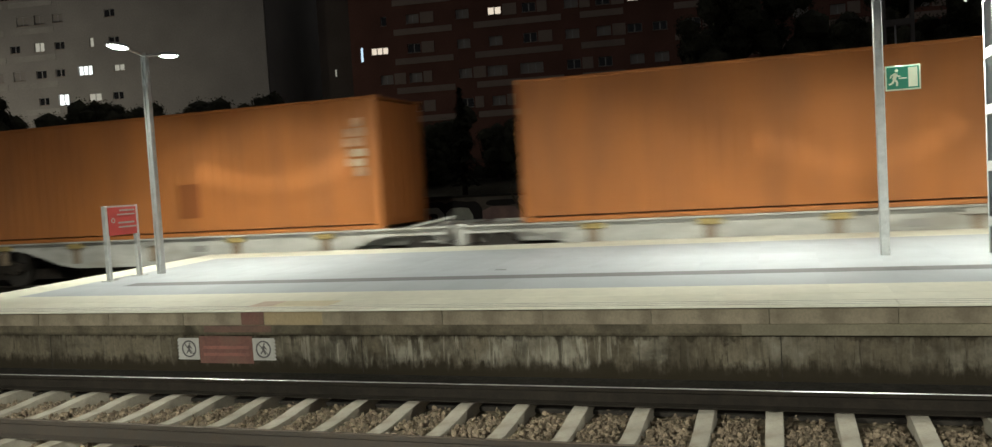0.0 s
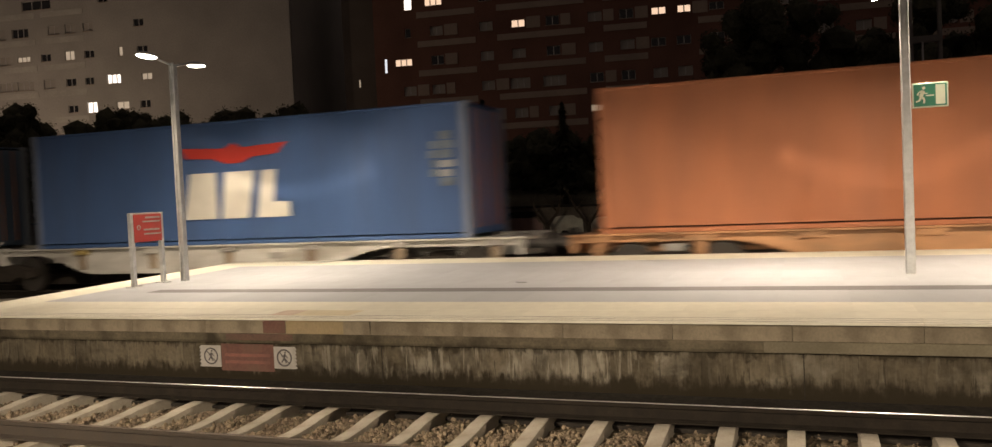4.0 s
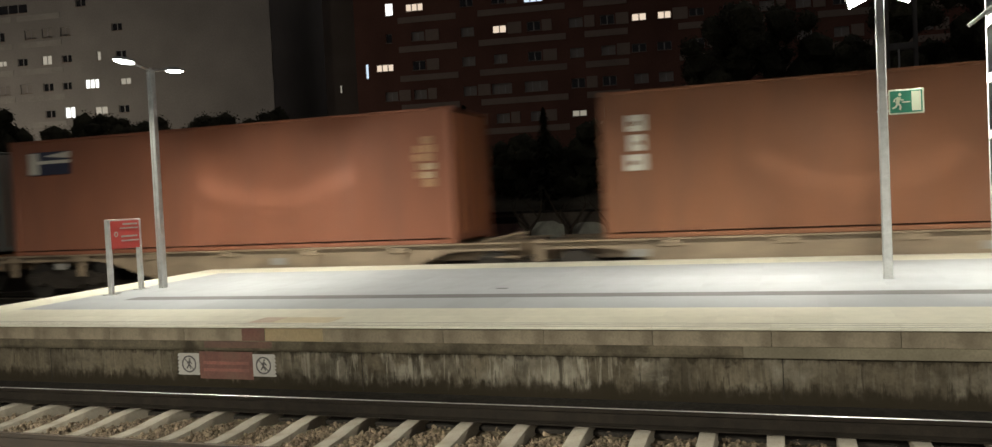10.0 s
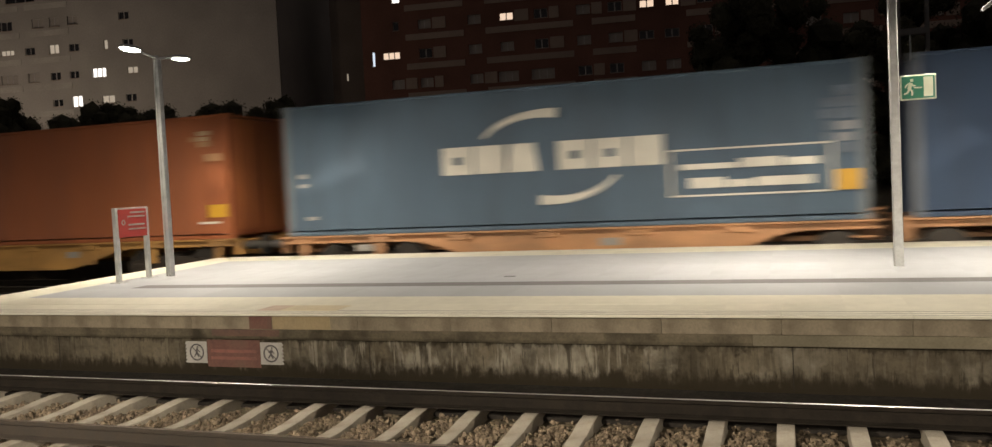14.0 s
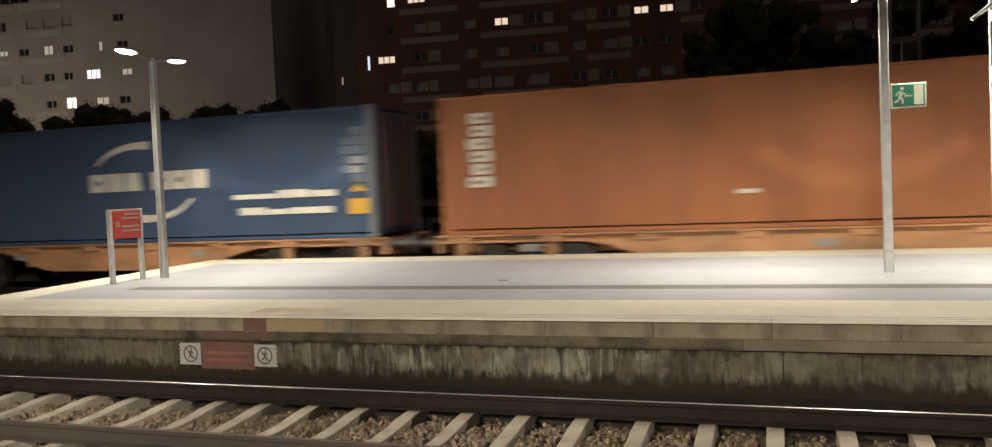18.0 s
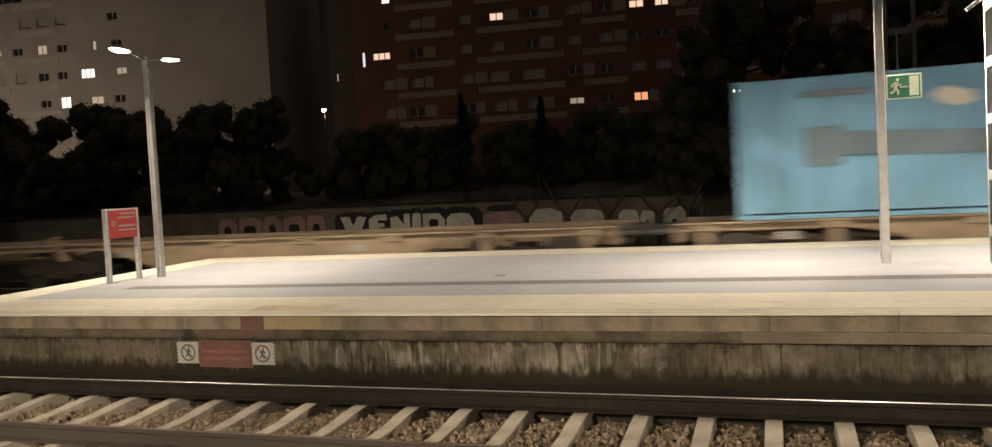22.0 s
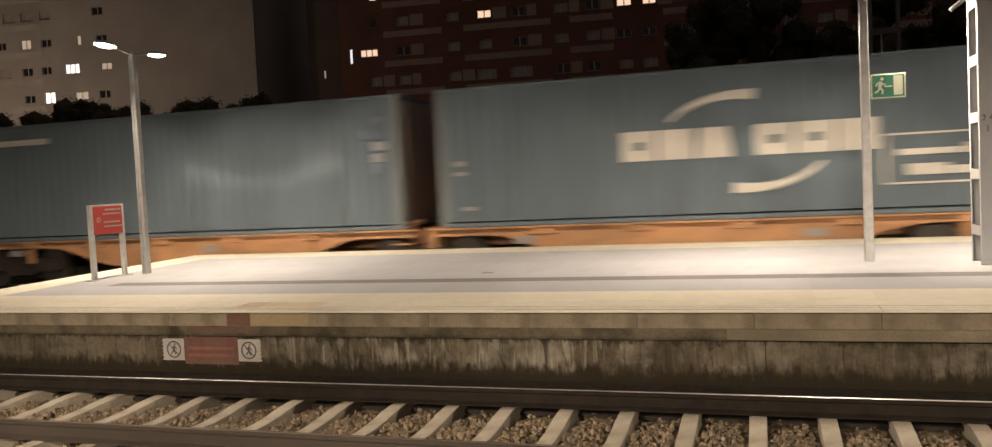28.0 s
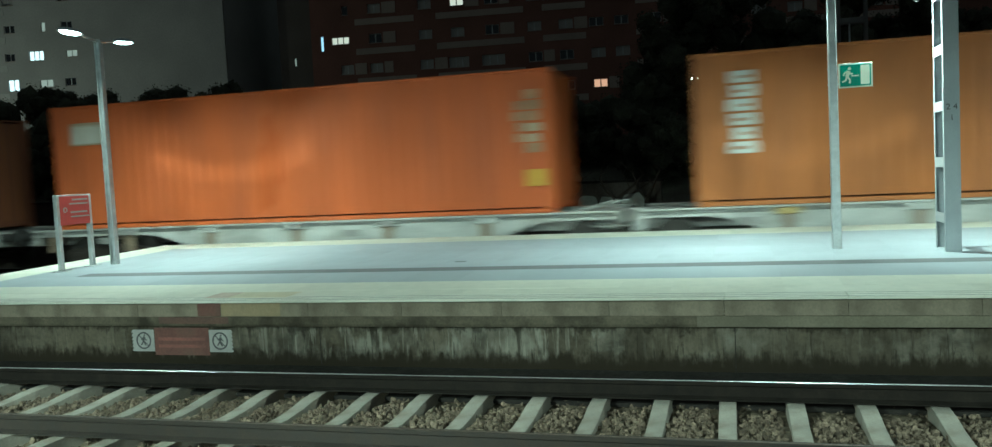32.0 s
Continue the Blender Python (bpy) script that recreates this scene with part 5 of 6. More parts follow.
def left_block():
    F, S = 2.87, 40.0
    wins = []
    spec = [(0.19, 0, "white", 2, 0.62, 1.2), (-2.16, 0, "dark", 2, 0.6, 0.8), (3.9, 0, "dim", 2, 0.75, 0.8), (-10.13, 1, "blind", 3, 0.7, 1.0), (-7.9, 1, "blind", 3, 0.7, 1.0), (-4.91, 1, "blind", 2, 0.7, 1.0),
            (-2.22, 1, "dark", 2, 0.62, 0.85), (0.04, 1, "dark", 2, 0.55, 0.8), (3.0, 1, "white", 3, 0.55, 1.0), (6.94, 1, "dim", 2, 0.62, 0.7), (-10.37, 2, "blind", 2, 0.7, 1.0), (-7.95, 2, "dim", 3, 0.55, 0.6), (-5.14, 2, "dark", 2, 0.6, 0.8),
            (-2.21, 2, "dim", 2, 0.6, 1.0), (3.99, 2, "dim", 1, 0.5, 1.0), (-8.21, 3, "dark", 3, 0.7, 1.0), (-4.0, 3, "blind", 2, 0.7, 1.0), (-2.0, 3, "blind", 2, 0.6, 1.0), (6.3, 3, "dark", 2, 0.6, 0.8), (2.2, 4, "dark", 2, 0.6, 0.8),
            (-11.0, 3, "blind", 2, 0.9, 1.2), (-6.0, 4, "dark", 3, 1.2, 1.0), (0.2, 3, "blind", 2, 0.6, 0.9), (0.2, 2, "dark", 2, 0.6, 0.8), (6.6, 0, "dark", 2, 0.6, 0.8), (6.6, 2, "dark", 2, 0.6, 0.8)]
    for u, f, st, n, pw, h in spec:
        wins.append((u + S, f, n, pw, h, st, 1.55 - h / 2))
    rnd = random.Random(3)
    for f in range(6):
        for u in (2, 6, 10, 14, 18, 22, 26):
            wins.append((u, f, 2, 0.65, 0.9, rnd.choice(("dark", "blind")), 1.1))
    turn = radians(8)
    ox, oy = -68.7 - S * math.cos(turn), 63.7 - S * math.sin(turn)
    bands = [(u0, u0 + 5.2, 11.75 + F * f + 0.15, 11.75 + F * f + 0.75) for f in range(6) for u0 in (28.5, 34.5)]
    build_block("apartment_building", "grey rendered block of flats with some lit windows", (ox, oy), 8, 63.5, 11.75, 6, F, M["render_grey"], wins, depth=18.0, bands=bands, top=0.5)


right_block()
left_block()


def build_street_lamp(x, y, z, base):
    s = thing("street_lamp", "distant street lamp with a bright bulb", "lamp", at=pose(x, y, 0))
    bm = bmesh.new()
    tube(bm, (0, 0, base), (0, 0, z), 0.06, 0.04, 8)
    part("pole", bm, M["bogie"], s)
    bm = bmesh.new()
    bmesh.ops.create_uvsphere(bm, u_segments=12, v_segments=8, radius=0.15, matrix=Matrix.Translation((0, -0.1, z + 0.1)))
    smooth(part("bulb", bm, M["bulb"], s, "glowing white globe"))
    bm = bmesh.new()
    tube(bm, (0, -0.1, z + 0.2), (0, -0.1, z + 0.27), 0.12, 0.04, 10)
    part("cap", bm, M["bogie"], s)


build_street_lamp(-27.0, 45.0, 7.9, ground_z(-27, 45) - 0.1)


def build_far_lights(x, y, z, count, size):
    """Small distant lights of unknown source, on an added pole and bar by the trees."""
    s = thing("path_lamp", "small distant white lights on an added pole", "lamp", at=pose(x, y, 0))
    bm = bmesh.new()
    tube(bm, (0, 0, ground_z(x, y) - 0.1), (0, 0, z - 0.05), 0.03, 0.02, 8)
    part("pole", bm, M["bogie"], s)
    part("bar", bbox(-0.2, 0.2, -0.02, 0.02, z - 0.07, z - 0.05), M["bogie"], s)
    for k in range(count):
        bm = bmesh.new()
        bmesh.ops.create_uvsphere(bm, u_segments=8, v_segments=6, radius=size * (1 - 0.25 * (k % 2)), matrix=Matrix.Translation(((k - (count - 1) / 2) * 0.19, 0, z - 0.02)))
        smooth(part("bulb", bm, M["bulb"], s, "small glowing bulb"))


build_far_lights(2.0, 19.7, 4.68, 3, 0.03)
build_far_lights(6.1, 19.9, 2.0, 2, 0.04)


def build_hut():
    """Made-up hut to carry lights of unknown source: a lit window, a lit glass door and a dome lamp over them."""
    s = thing("trackside_hut", "small made-up dark hut carrying lit glass and a dome lamp", "hut", at=pose(0, 13.6, 0))
    part("wall", bbox(8.3, 11.0, 0.0, 2.2, -0.4, 4.0, 0.02), M["dark_render"], s)
    part("roof", bbox(8.2, 11.1, -0.1, 2.3, 4.0, 4.12, 0.01), M["dark_render"], s)
    for name, m, x0, x1, z0, z1 in (("window", "lit_blue", 8.53, 9.35, 2.22, 2.72), ("door", "lit_dim", 8.56, 9.3, 0.2, 2.05)):
        f = part(name, bbox(x0 - 0.04, x1 + 0.04, -0.02, -0.003, z0 - 0.04, z1 + 0.04), M["frame"], s)
        part("pane", bbox(x0, x1, -0.03, -0.021, z0, z1), M[m], f)
        part("glazing_bar", bbox((x0 + x1) / 2 - 0.02, (x0 + x1) / 2 + 0.02, -0.04, -0.031, z0, z1), M["frame"], f)
    bm = bmesh.new()
    bmesh.ops.create_uvsphere(bm, u_segments=14, v_segments=10, radius=0.1)
    bmesh.ops.delete(bm, geom=[v for v in bm.verts if v.co.z < -0.01], context="VERTS")
    bmesh.ops.transform(bm, matrix=Matrix.Translation((8.63, -0.1, 3.44)), verts=bm.verts[:])
    smooth(part("dome_lamp", bm, M["bulb"], s, "glowing white dome lamp"))
    part("bracket", bbox(8.6, 8.66, -0.1, -0.003, 3.40, 3.435), M["bogie"], s)


build_hut()


# ---- the freight train ----
V0, ACC, TMID = 12.38116625, 0.08102292, 16.0
TRAIN_Y = 9.87
DECK = 1.2
TRAIN = []          # (thing, place along the train)


def run(t):
    """How far the train has gone at t seconds."""
    return V0 * t + ACC / 2 * (t - TMID) ** 2


def corrugated(bm, length, z0, z1, y, out):
    """A trapezoid-corrugated wall along x; out is the sign of y that faces outwards."""
    pitch = 0.278
    n = round((length - 0.3) / pitch)
    pitch = (length - 0.3) / n
    xs, ds = [], []
    for i in range(n):
        a = 0.15 + i * pitch
        xs += [a, a + pitch * 0.26, a + pitch * 0.5, a + pitch * 0.76]
        ds += [0, 0, 0.036, 0.036]
    xs.append(length - 0.15)
    ds.append(0)
    lo = [bm.verts.new((x, y - out * (0.012 + d), z0)) for x, d in zip(xs, ds)]
    hi = [bm.verts.new((x, y - out * (0.012 + d), z1)) for x, d in zip(xs, ds)]
    for i in range(len(xs) - 1):
        f = (lo[i], lo[i + 1], hi[i + 1], hi[i])
        bm.faces.new(f if out < 0 else f[::-1])


def container_proto(length, height):
    """Shipping container, origin at the bottom of its left near edge's mid-width, along x."""
    c = thing("shipping_container", "container", "container", "containers on the train")
    w = 1.219

    def add(name, bm, label=""):
        ob = part(name, bm, None, c, label)
        ob.data.materials.append(M["galv"])
        ob.material_slots[0].link = "OBJECT"
        ob.material_slots[0].material = M["galv"]
        return ob

    for s in (-1, 1):
        bm = bmesh.new()
        corrugated(bm, length, 0.092, height - 0.06, s * w, s)
        add("side_wall", bm)
        add("bottom_rail", bbox(0.18, length - 0.18, s * (w - 0.03) - 0.034, s * (w - 0.03) + 0.034, -0.033, 0.056, 0.010))
        add("top_rail", bbox(0.18, length - 0.18, s * (w - 0.04) - 0.035, s * (w - 0.04) + 0.035, height - 0.07, height - 0.01, 0.006))
        for x0 in (0.0, length - 0.16):
            add("corner_post", bbox(x0, x0 + 0.16, s * (w - 0.08) - 0.08, s * (w - 0.08) + 0.08, 0.083, height - 0.118, 0.008))
            for z0 in (-0.035, height - 0.118):
                add("corner_casting", bbox(x0 - 0.002, x0 + 0.176, s * (w - 0.08) - 0.082, s * (w - 0.08) + 0.082, z0, z0 + 0.118, 0.006))
    bm = bmesh.new()
    box(bm, 0.05, length - 0.05, -w + 0.05, w - 0.05, height - 0.05, height - 0.02)
    add("roof", bm)
    bm = bmesh.new()
    box(bm, 0.05, length - 0.05, -w + 0.06, w - 0.06, 0.02, 0.06)
    add("floor_panel", bm)
    # plain corrugated front end
    bm = bmesh.new()
    n, edge = 9, []
    dy = (2 * w - 0.32) / n
    for i in range(n):
        y = -w + 0.16 + i * dy
        d = 0.02 + 0.04 * (i % 2)
        edge += [(d, y + dy * 0.12), (d, y + dy * 0.88)]
    edge += [(0.1, edge[-1][1]), (0.1, edge[0][1])]
    lo, hi = [[bm.verts.new((x, y, z)) for x, y in edge] for z in (0.03, height - 0.08)]
    bm.faces.new(lo)
    bm.faces.new(hi[::-1])
    for i in range(len(edge)):
        j = (i + 1) % len(edge)
        bm.faces.new((lo[i], hi[i], hi[j], lo[j]))
    bmesh.ops.recalc_face_normals(bm, faces=bm.faces[:])
    add("front_wall", bm)
    # door end with lock rods
    for s in (-1, 1):
        d = add("door", bbox(length - 0.07, length - 0.03, min(0.006 * s, s * (w - 0.165)), max(0.006 * s, s * (w - 0.165)), 0.06, height - 0.1, 0.006))
        for k in (0.32, 0.75):
            bm = bmesh.new()
            tube(bm, (length - 0.012, s * k, 0.16), (length - 0.012, s * k, height - 0.12), 0.017, seg=8)
            part("lock_rod", bm, M["galv"], d, "painted lock rod")
    return c


PROTO = {"40": container_proto(12.19, 2.896), "20": container_proto(6.06, 2.591)}


def mark(bm, pts):
    prism(bm, pts, -1.228, -1.214)


def rect(bm, u0, v0, u1, v1):
    mark(bm, [(u0, v0), (u1, v0), (u1, v1), (u0, v1)])


def arc(bm, cx, cz, r0, r1, a0, a1, w0, w1, seg=14):
    """A tapering curved stroke on an ellipse."""
    for i in range(seg):
        f, g = i / seg, (i + 1) / seg
        a, b = radians(a0 + (a1 - a0) * f), radians(a0 + (a1 - a0) * g)
        wa, wb = w0 + (w1 - w0) * f, w0 + (w1 - w0) * g
        mark(bm, [(cx + (r0 - wa) * math.cos(a), cz + (r1 - wa) * math.sin(a)), (cx + r0 * math.cos(a), cz + r1 * math.sin(a)),
                  (cx + r0 * math.cos(b), cz + r1 * math.sin(b)), (cx + (r0 - wb) * math.cos(b), cz + (r1 - wb) * math.sin(b))])


def holed(bm, u0, v0, u1, v1, a0, b0, a1, b1):
    """One flat block with a square hole."""
    o = [(u0, v0), (u1, v0), (u1, v1), (u0, v1)]
    n = [(a0, b0), (a1, b0), (a1, b1), (a0, b1)]
    of, nf = [[bm.verts.new((u, -1.228, v)) for u, v in q] for q in (o, n)]
    ob, nb = [[bm.verts.new((u, -1.214, v)) for u, v in q] for q in (o, n)]
    for i in range(4):
        k = (i + 1) % 4
        bm.faces.new((of[i], of[k], nf[k], nf[i]))
        bm.faces.new((of[i], ob[i], ob[k], of[k]))
        bm.faces.new((nf[i], nf[k], nb[k], nb[i]))


def letter_blocks(c, material, label, u0, u1, v0, v1, kinds, gap=0.06):
    """A row of plain blocks, each a part: h with a square hole, t tapered, b solid, _ a space."""
    total = sum(0.5 if k == "_" else 1.0 for k in kinds)
    w = (u1 - u0) / total
    u, h = u0, v1 - v0
    for k in kinds:
        if k == "_":
            u += w * 0.5
            continue
        a, b = u + gap / 2, u + w - gap / 2
        d = b - a
        bm = bmesh.new()
        if k == "h":
            holed(bm, a, v0, b, v1, a + d * 0.36, v0 + h * 0.36, a + d * 0.68, v0 + h * 0.64)
        elif k == "t":
            mark(bm, [(a, v0), (b, v0), (b - d * 0.12, v1), (a + d * 0.12, v1)])
        elif k == "w":
            holed(bm, a, v0, b, v1, a + d * 0.2, v0 + h * 0.42, a + d * 0.98, v0 + h * 0.58)
        else:
            rect(bm, a, v0, b, v1)
        part("letter_block", bm, material, c, label)
        u += w


WARM = ("orange", "brown", "red", "vermilion", "rust", "amber", "sienna", "ginger", "salmon")
WORN = {"ink": MARK["faint"], "strong": MARK["faded"]}      # worn lettering takes the tint of the paint under it


def codes(c, u0, u1, v0, v1, n):
    """Faded bars for the unreadable codes near the container's end."""
    h = (v1 - v0) / n
    mid = u0 + (u1 - u0) * 0.38
    for i in range(n):
        ink = WORN["strong"] if i in (1, 2) else WORN["ink"]
        bm = bmesh.new()
        rect(bm, mid + 0.02, v0 + i * h, u1 - 0.05 * (i % 2), v0 + i * h + h * (0.74 if i in (1, 2) else 0.88))
        part("code_bar", bm, ink, c)
        if i not in (0, n - 1):
            bm = bmesh.new()
            rect(bm, u0 + 0.04 * (i % 3), v0 + i * h + h * 0.04, mid - 0.02, v0 + i * h + h * 0.84)
            part("code_bar", bm, WORN["ink"], c)


def vertical_blocks(c, u0, u1, v0, v1, n):
    h = (v1 - v0) / n
    for i in range(n):
        k = 0.04 * ((i * 5) % 3)
        bm = bmesh.new()
        a, b = u0 + k, u1 - 0.03 * ((i * 3) % 2)
        w = b - a
        lo, hi = v0 + i * h + h * 0.06, v0 + i * h + h * 0.88
        holed(bm, a, lo, b, hi, a + w * (0.2 + 0.25 * (i % 2)), lo + (hi - lo) * 0.34, a + w * (0.62 + 0.2 * (i % 2)), lo + (hi - lo) * 0.62)
        part("letter_block", bm, MARK["white"], c, "white stacked lettering block")


def deco_swoosh(c, size, text_bars, frame_box, foot=False):
    """Large white block lettering with two curved strokes, as plain shapes."""
    u0, u1, v0, v1 = size
    letter_blocks(c, MARK["white"], "white lettering block", u0, u1, v0, v1, "hbt_hhb")
    bm = bmesh.new()
    cx, k = (u0 + u1) / 2 + (0.0 if u1 - u0 > 4 else -0.1), 1.0
    arc(bm, cx, 1.45, 1.6, 0.97, 152, 82, 0.06, 0.20)
    part("logo_stroke", bm, MARK["white"], c, "white curved stroke")
    bm = bmesh.new()
    arc(bm, cx, 1.45, 1.6, 0.99, -28, -98, 0.06, 0.20)
    part("logo_stroke", bm, MARK["white"], c, "white curved stroke")
    for k, (a0, b0, a1, b1) in enumerate(text_bars):
        cuts = ((0, 0.42, 0.6), (0.44, 0.74, 1.0), (0.76, 1.0, 0.8)) if k % 2 == 0 else ((0, 0.3, 1.0), (0.32, 0.52, 0.7), (0.54, 1.0, 0.85))
        for f, g, t in cuts:
            bm = bmesh.new()
            rect(bm, a0 + (a1 - a0) * f, b0, a0 + (a1 - a0) * g, b0 + (b1 - b0) * t)
            part("text_bar", bm, MARK["white"], c)
    if frame_box:
        a0, b0, a1, b1 = frame_box
        bm = bmesh.new()
        for q in ((a0, b0, a1, b0 + 0.035), (a0, b1 - 0.035, a1, b1), (a0, b0, a0 + 0.05, b1), (a1 - 0.05, b0, a1, b1)):
            rect(bm, *q)
        part("text_frame", bm, MARK["white"], c, "thin white outline box")
    if foot:
        bm = bmesh.new()
        rect(bm, 5.65, 0.32, 6.0, 0.64)
        part("logo_mark", bm, MARK["white"], c)


def deco(c, kind):
    L = 12.19
    foot = kind == "curl_foot"
    if foot:
        kind = "curl_box"
    if kind in ("curl_box", "curl_plain", "curl_small", "curl_left"):
        codes(c, 11.4, 12.0, 1.2, 2.45, 6)
    if kind == "curl_box":
        deco_swoosh(c, (3.85, 8.55, 1.16, 1.74), ((8.85, 1.02, 11.35, 1.20), (9.0, 0.66, 11.25, 0.86)), (8.62, 0.5, 11.6, 1.42), foot)
        marks = ((0.34, 1.98, 0.56, 2.06), (0.36, 0.62, 0.62, 0.70)) if foot else ((0.34, 1.26, 0.56, 1.36), (0.34, 1.06, 0.58, 1.14), (0.5, 0.32, 0.78, 0.40))
        for q in marks + (((11.72, 1.14, 12.02, 1.22),) if foot else ()):
            bm = bmesh.new()
            rect(bm, *q)
            part("small_text_bar", bm, MARK["yellow"] if q[0] > 11 else MARK["faded"], c)
        if not foot:
            bm = bmesh.new()
            rect(bm, 11.64, 0.52, 12.05, 0.90)
            part("yellow_panel", bm, MARK["yellow"], c, "yellow warning panel")
    if kind == "curl_plain":
        deco_swoosh(c, (3.85, 8.6, 1.16, 1.74), (), None)
        bm = bmesh.new()
        rect(bm, 0.94, 0.36, 1.34, 0.44)
        part("small_text_bar", bm, MARK["faded"], c)
    if kind == "curl_small":
        deco_swoosh(c, (4.35, 7.85, 1.24, 1.68), ((8.55, 0.92, 11.25, 1.10), (8.7, 0.55, 11.15, 0.72)), None)
    if kind == "curl_left":
        deco_swoosh(c, (3.8, 8.5, 1.15, 1.74), ((0.3, 0.92, 2.4, 1.08), (0.3, 0.6, 2.75, 0.78), (0.3, 0.24, 1.85, 0.4), (2.85, 0.36, 3.3, 0.5)), None)
    if kind in ("curl_plain", "curl_small", "curl_left"):
        bm = bmesh.new()
        rect(bm, 11.56, 0.5, 12.05, 0.84)
        part("yellow_panel", bm, MARK["yellow"], c, "yellow warning panel")
        bm = bmesh.new()
        mark(bm, [(11.6, 1.0), (12.0, 1.0), (11.8, 1.18)])
        part("yellow_triangle", bm, MARK["yellow"], c)
    if kind == "curl20":
        letter_blocks(c, MARK["white"], "white lettering block", 1.0, 5.25, 1.05, 1.64, "hbt_hhb")
        bm = bmesh.new()
        arc(bm, 3.1, 1.36, 1.6, 0.95, 152, 82, 0.06, 0.2)
        part("logo_stroke", bm, MARK["white"], c, "white curved stroke")
        bm = bmesh.new()
        arc(bm, 3.1, 1.36, 1.6, 0.97, -28, -98, 0.06, 0.2)
        part("logo_stroke", bm, MARK["white"], c, "white curved stroke")
        bm = bmesh.new()
        for q in ((0.9, 0.36, 2.85, 0.395), (0.9, 0.875, 2.85, 0.91), (0.9, 0.36, 0.94, 0.91), (2.81, 0.36, 2.85, 0.91), (1.1, 0.46, 2.65, 0.58), (1.1, 0.68, 2.65, 0.80)):
            rect(bm, *q)
        part("text_frame", bm, MARK["white"], c, "white outline box with text bars")
        codes(c, 5.2, 5.8, 1.2, 2.3, 5)
    if kind in ("eagle40", "eagle20"):
        o, q = (4.75, 1.0) if kind == "eagle40" else (1.95, 0.74)
        vb = 0.58 if kind == "eagle40" else 0.66
        for pts in (((0.0, 0), (0.98, 0), (0.98, 1.1), (0.25, 1.1)), ((1.12, 0), (1.86, 0), (2.05, 1.1), (1.25, 1.1)), ((2.1, 0), (3.0, 0), (3.0, 0.34), (2.56, 0.36), (2.66, 1.1), (2.28, 1.1))):
            bm = bmesh.new()
            mark(bm, [(o + q * u, vb + q * v) for u, v in pts])
            part("logo_block", bm, MARK["white"], c, "cream block shape")
        bm = bmesh.new()
        vt = vb + q * 1.30
        h = 0.42 * q
        mark(bm, [(o - 0.05 * q, vt + h), (o + 0.15 * q, vt + h * 0.4), (o + 0.9 * q, vt + h * 0.3), (o + 1.3 * q, vt), (o + 1.7 * q, vt), (o + 2.0 * q, vt + h * 0.3), (o + 2.7 * q, vt + h * 0.4), (o + 3.0 * q, vt + h), (o + 1.75 * q, vt + h * 0.85), (o + 1.5 * q, vt + h * 1.15), (o + 1.25 * q, vt + h * 0.85)])
        part("logo_emblem", bm, MARK["red"], c, "red winged shape")
        e = L if kind == "eagle40" else 6.06
        codes(c, e - 0.9, e - 0.3, 1.1, 2.3, 6)
    if kind == "star":
        bm = bmesh.new()
        rect(bm, 1.35, 0.68, 2.8, 2.32)
        part("logo_panel", bm, MARK["cyan"], c, "light blue square panel")
        bm = bmesh.new()
        pts = []
        for k in range(16):
            a = math.pi / 2 + k * math.pi / 8
            r = (0.66 if k % 4 == 0 else 0.52) if k % 2 == 0 else 0.24
            pts.append((2.075 + r * math.cos(a), 1.5 + r * math.sin(a)))
        prism(bm, pts, -1.234, -1.2285)
        part("logo_star", bm, MARK["white"], c, "pale many-pointed star")
        u = 3.45
        for k, w in zip("btwhww", (1.45, 1.15, 1.05, 1.15, 1.05, 1.2)):
            letter_blocks(c, MARK["black"], "charcoal lettering block", u, u + w, 1.03, 2.02, k, 0.14)
            u += w + 0.04
        codes(c, 10.9, 11.7, 1.9, 2.5, 4)
    if kind == "plate":
        bm = bmesh.new()
        rect(bm, 0.62, 2.0, 1.95, 2.58)
        part("logo_panel", bm, MARK["navy"], c, "dark emblem panel")
        bm = bmesh.new()
        prism(bm, [(0.62, 2.02), (0.95, 2.02), (0.95, 2.56), (0.62, 2.56)], -1.236, -1.2285)
        prism(bm, [(0.96, 2.28), (1.95, 2.28), (1.95, 2.36), (0.96, 2.36)], -1.236, -1.2285)
        prism(bm, [(1.1, 2.47), (1.95, 2.40), (1.95, 2.57)], -1.236, -1.2285)
        part("logo_bar", bm, MARK["white"], c)
        codes(c, 11.3, 11.8, 1.2, 2.3, 6)
    if kind == "patched":
        bm = bmesh.new()
        rect(bm, 6.90, 0.40, 7.47, 1.21)
        part("repair_patch", bm, PAINT["patch_orange"], c, "darker repainted patch")
        codes(c, 11.35, 11.9, 1.15, 2.45, 6)
    if kind == "vert6_bare":
        vertical_blocks(c, 0.62, 1.06, 0.95, 2.45, 6)
        codes(c, 11.35, 11.9, 1.15, 2.45, 6)
        bm = bmesh.new()
        rect(bm, 11.5, 0.36, 11.95, 0.42)
        part("small_text_bar", bm, MARK["faded_warm"], c)
    if kind == "vert_step":
        vertical_blocks(c, 0.52, 0.88, 1.28, 2.44, 3)
        codes(c, 11.42, 11.86, 1.3, 2.75, 6)
        for pts in (((10.9, 1.30), (11.5, 1.30), (11.5, 1.50), (10.9, 1.50)), ((10.98, 1.70), (11.38, 1.70), (11.3, 1.92), (11.06, 1.92))):
            bm = bmesh.new()
            mark(bm, pts)
            part("yellow_panel", bm, MARK["yellow"], c, "yellow warning panel")
    if kind in ("vert3", "vert_step"):
        part("door_label", bbox(L - 0.026, L - 0.02, -0.95, -0.5, 2.35, 2.58), MARK["faded"], c, "pale label on the door end")
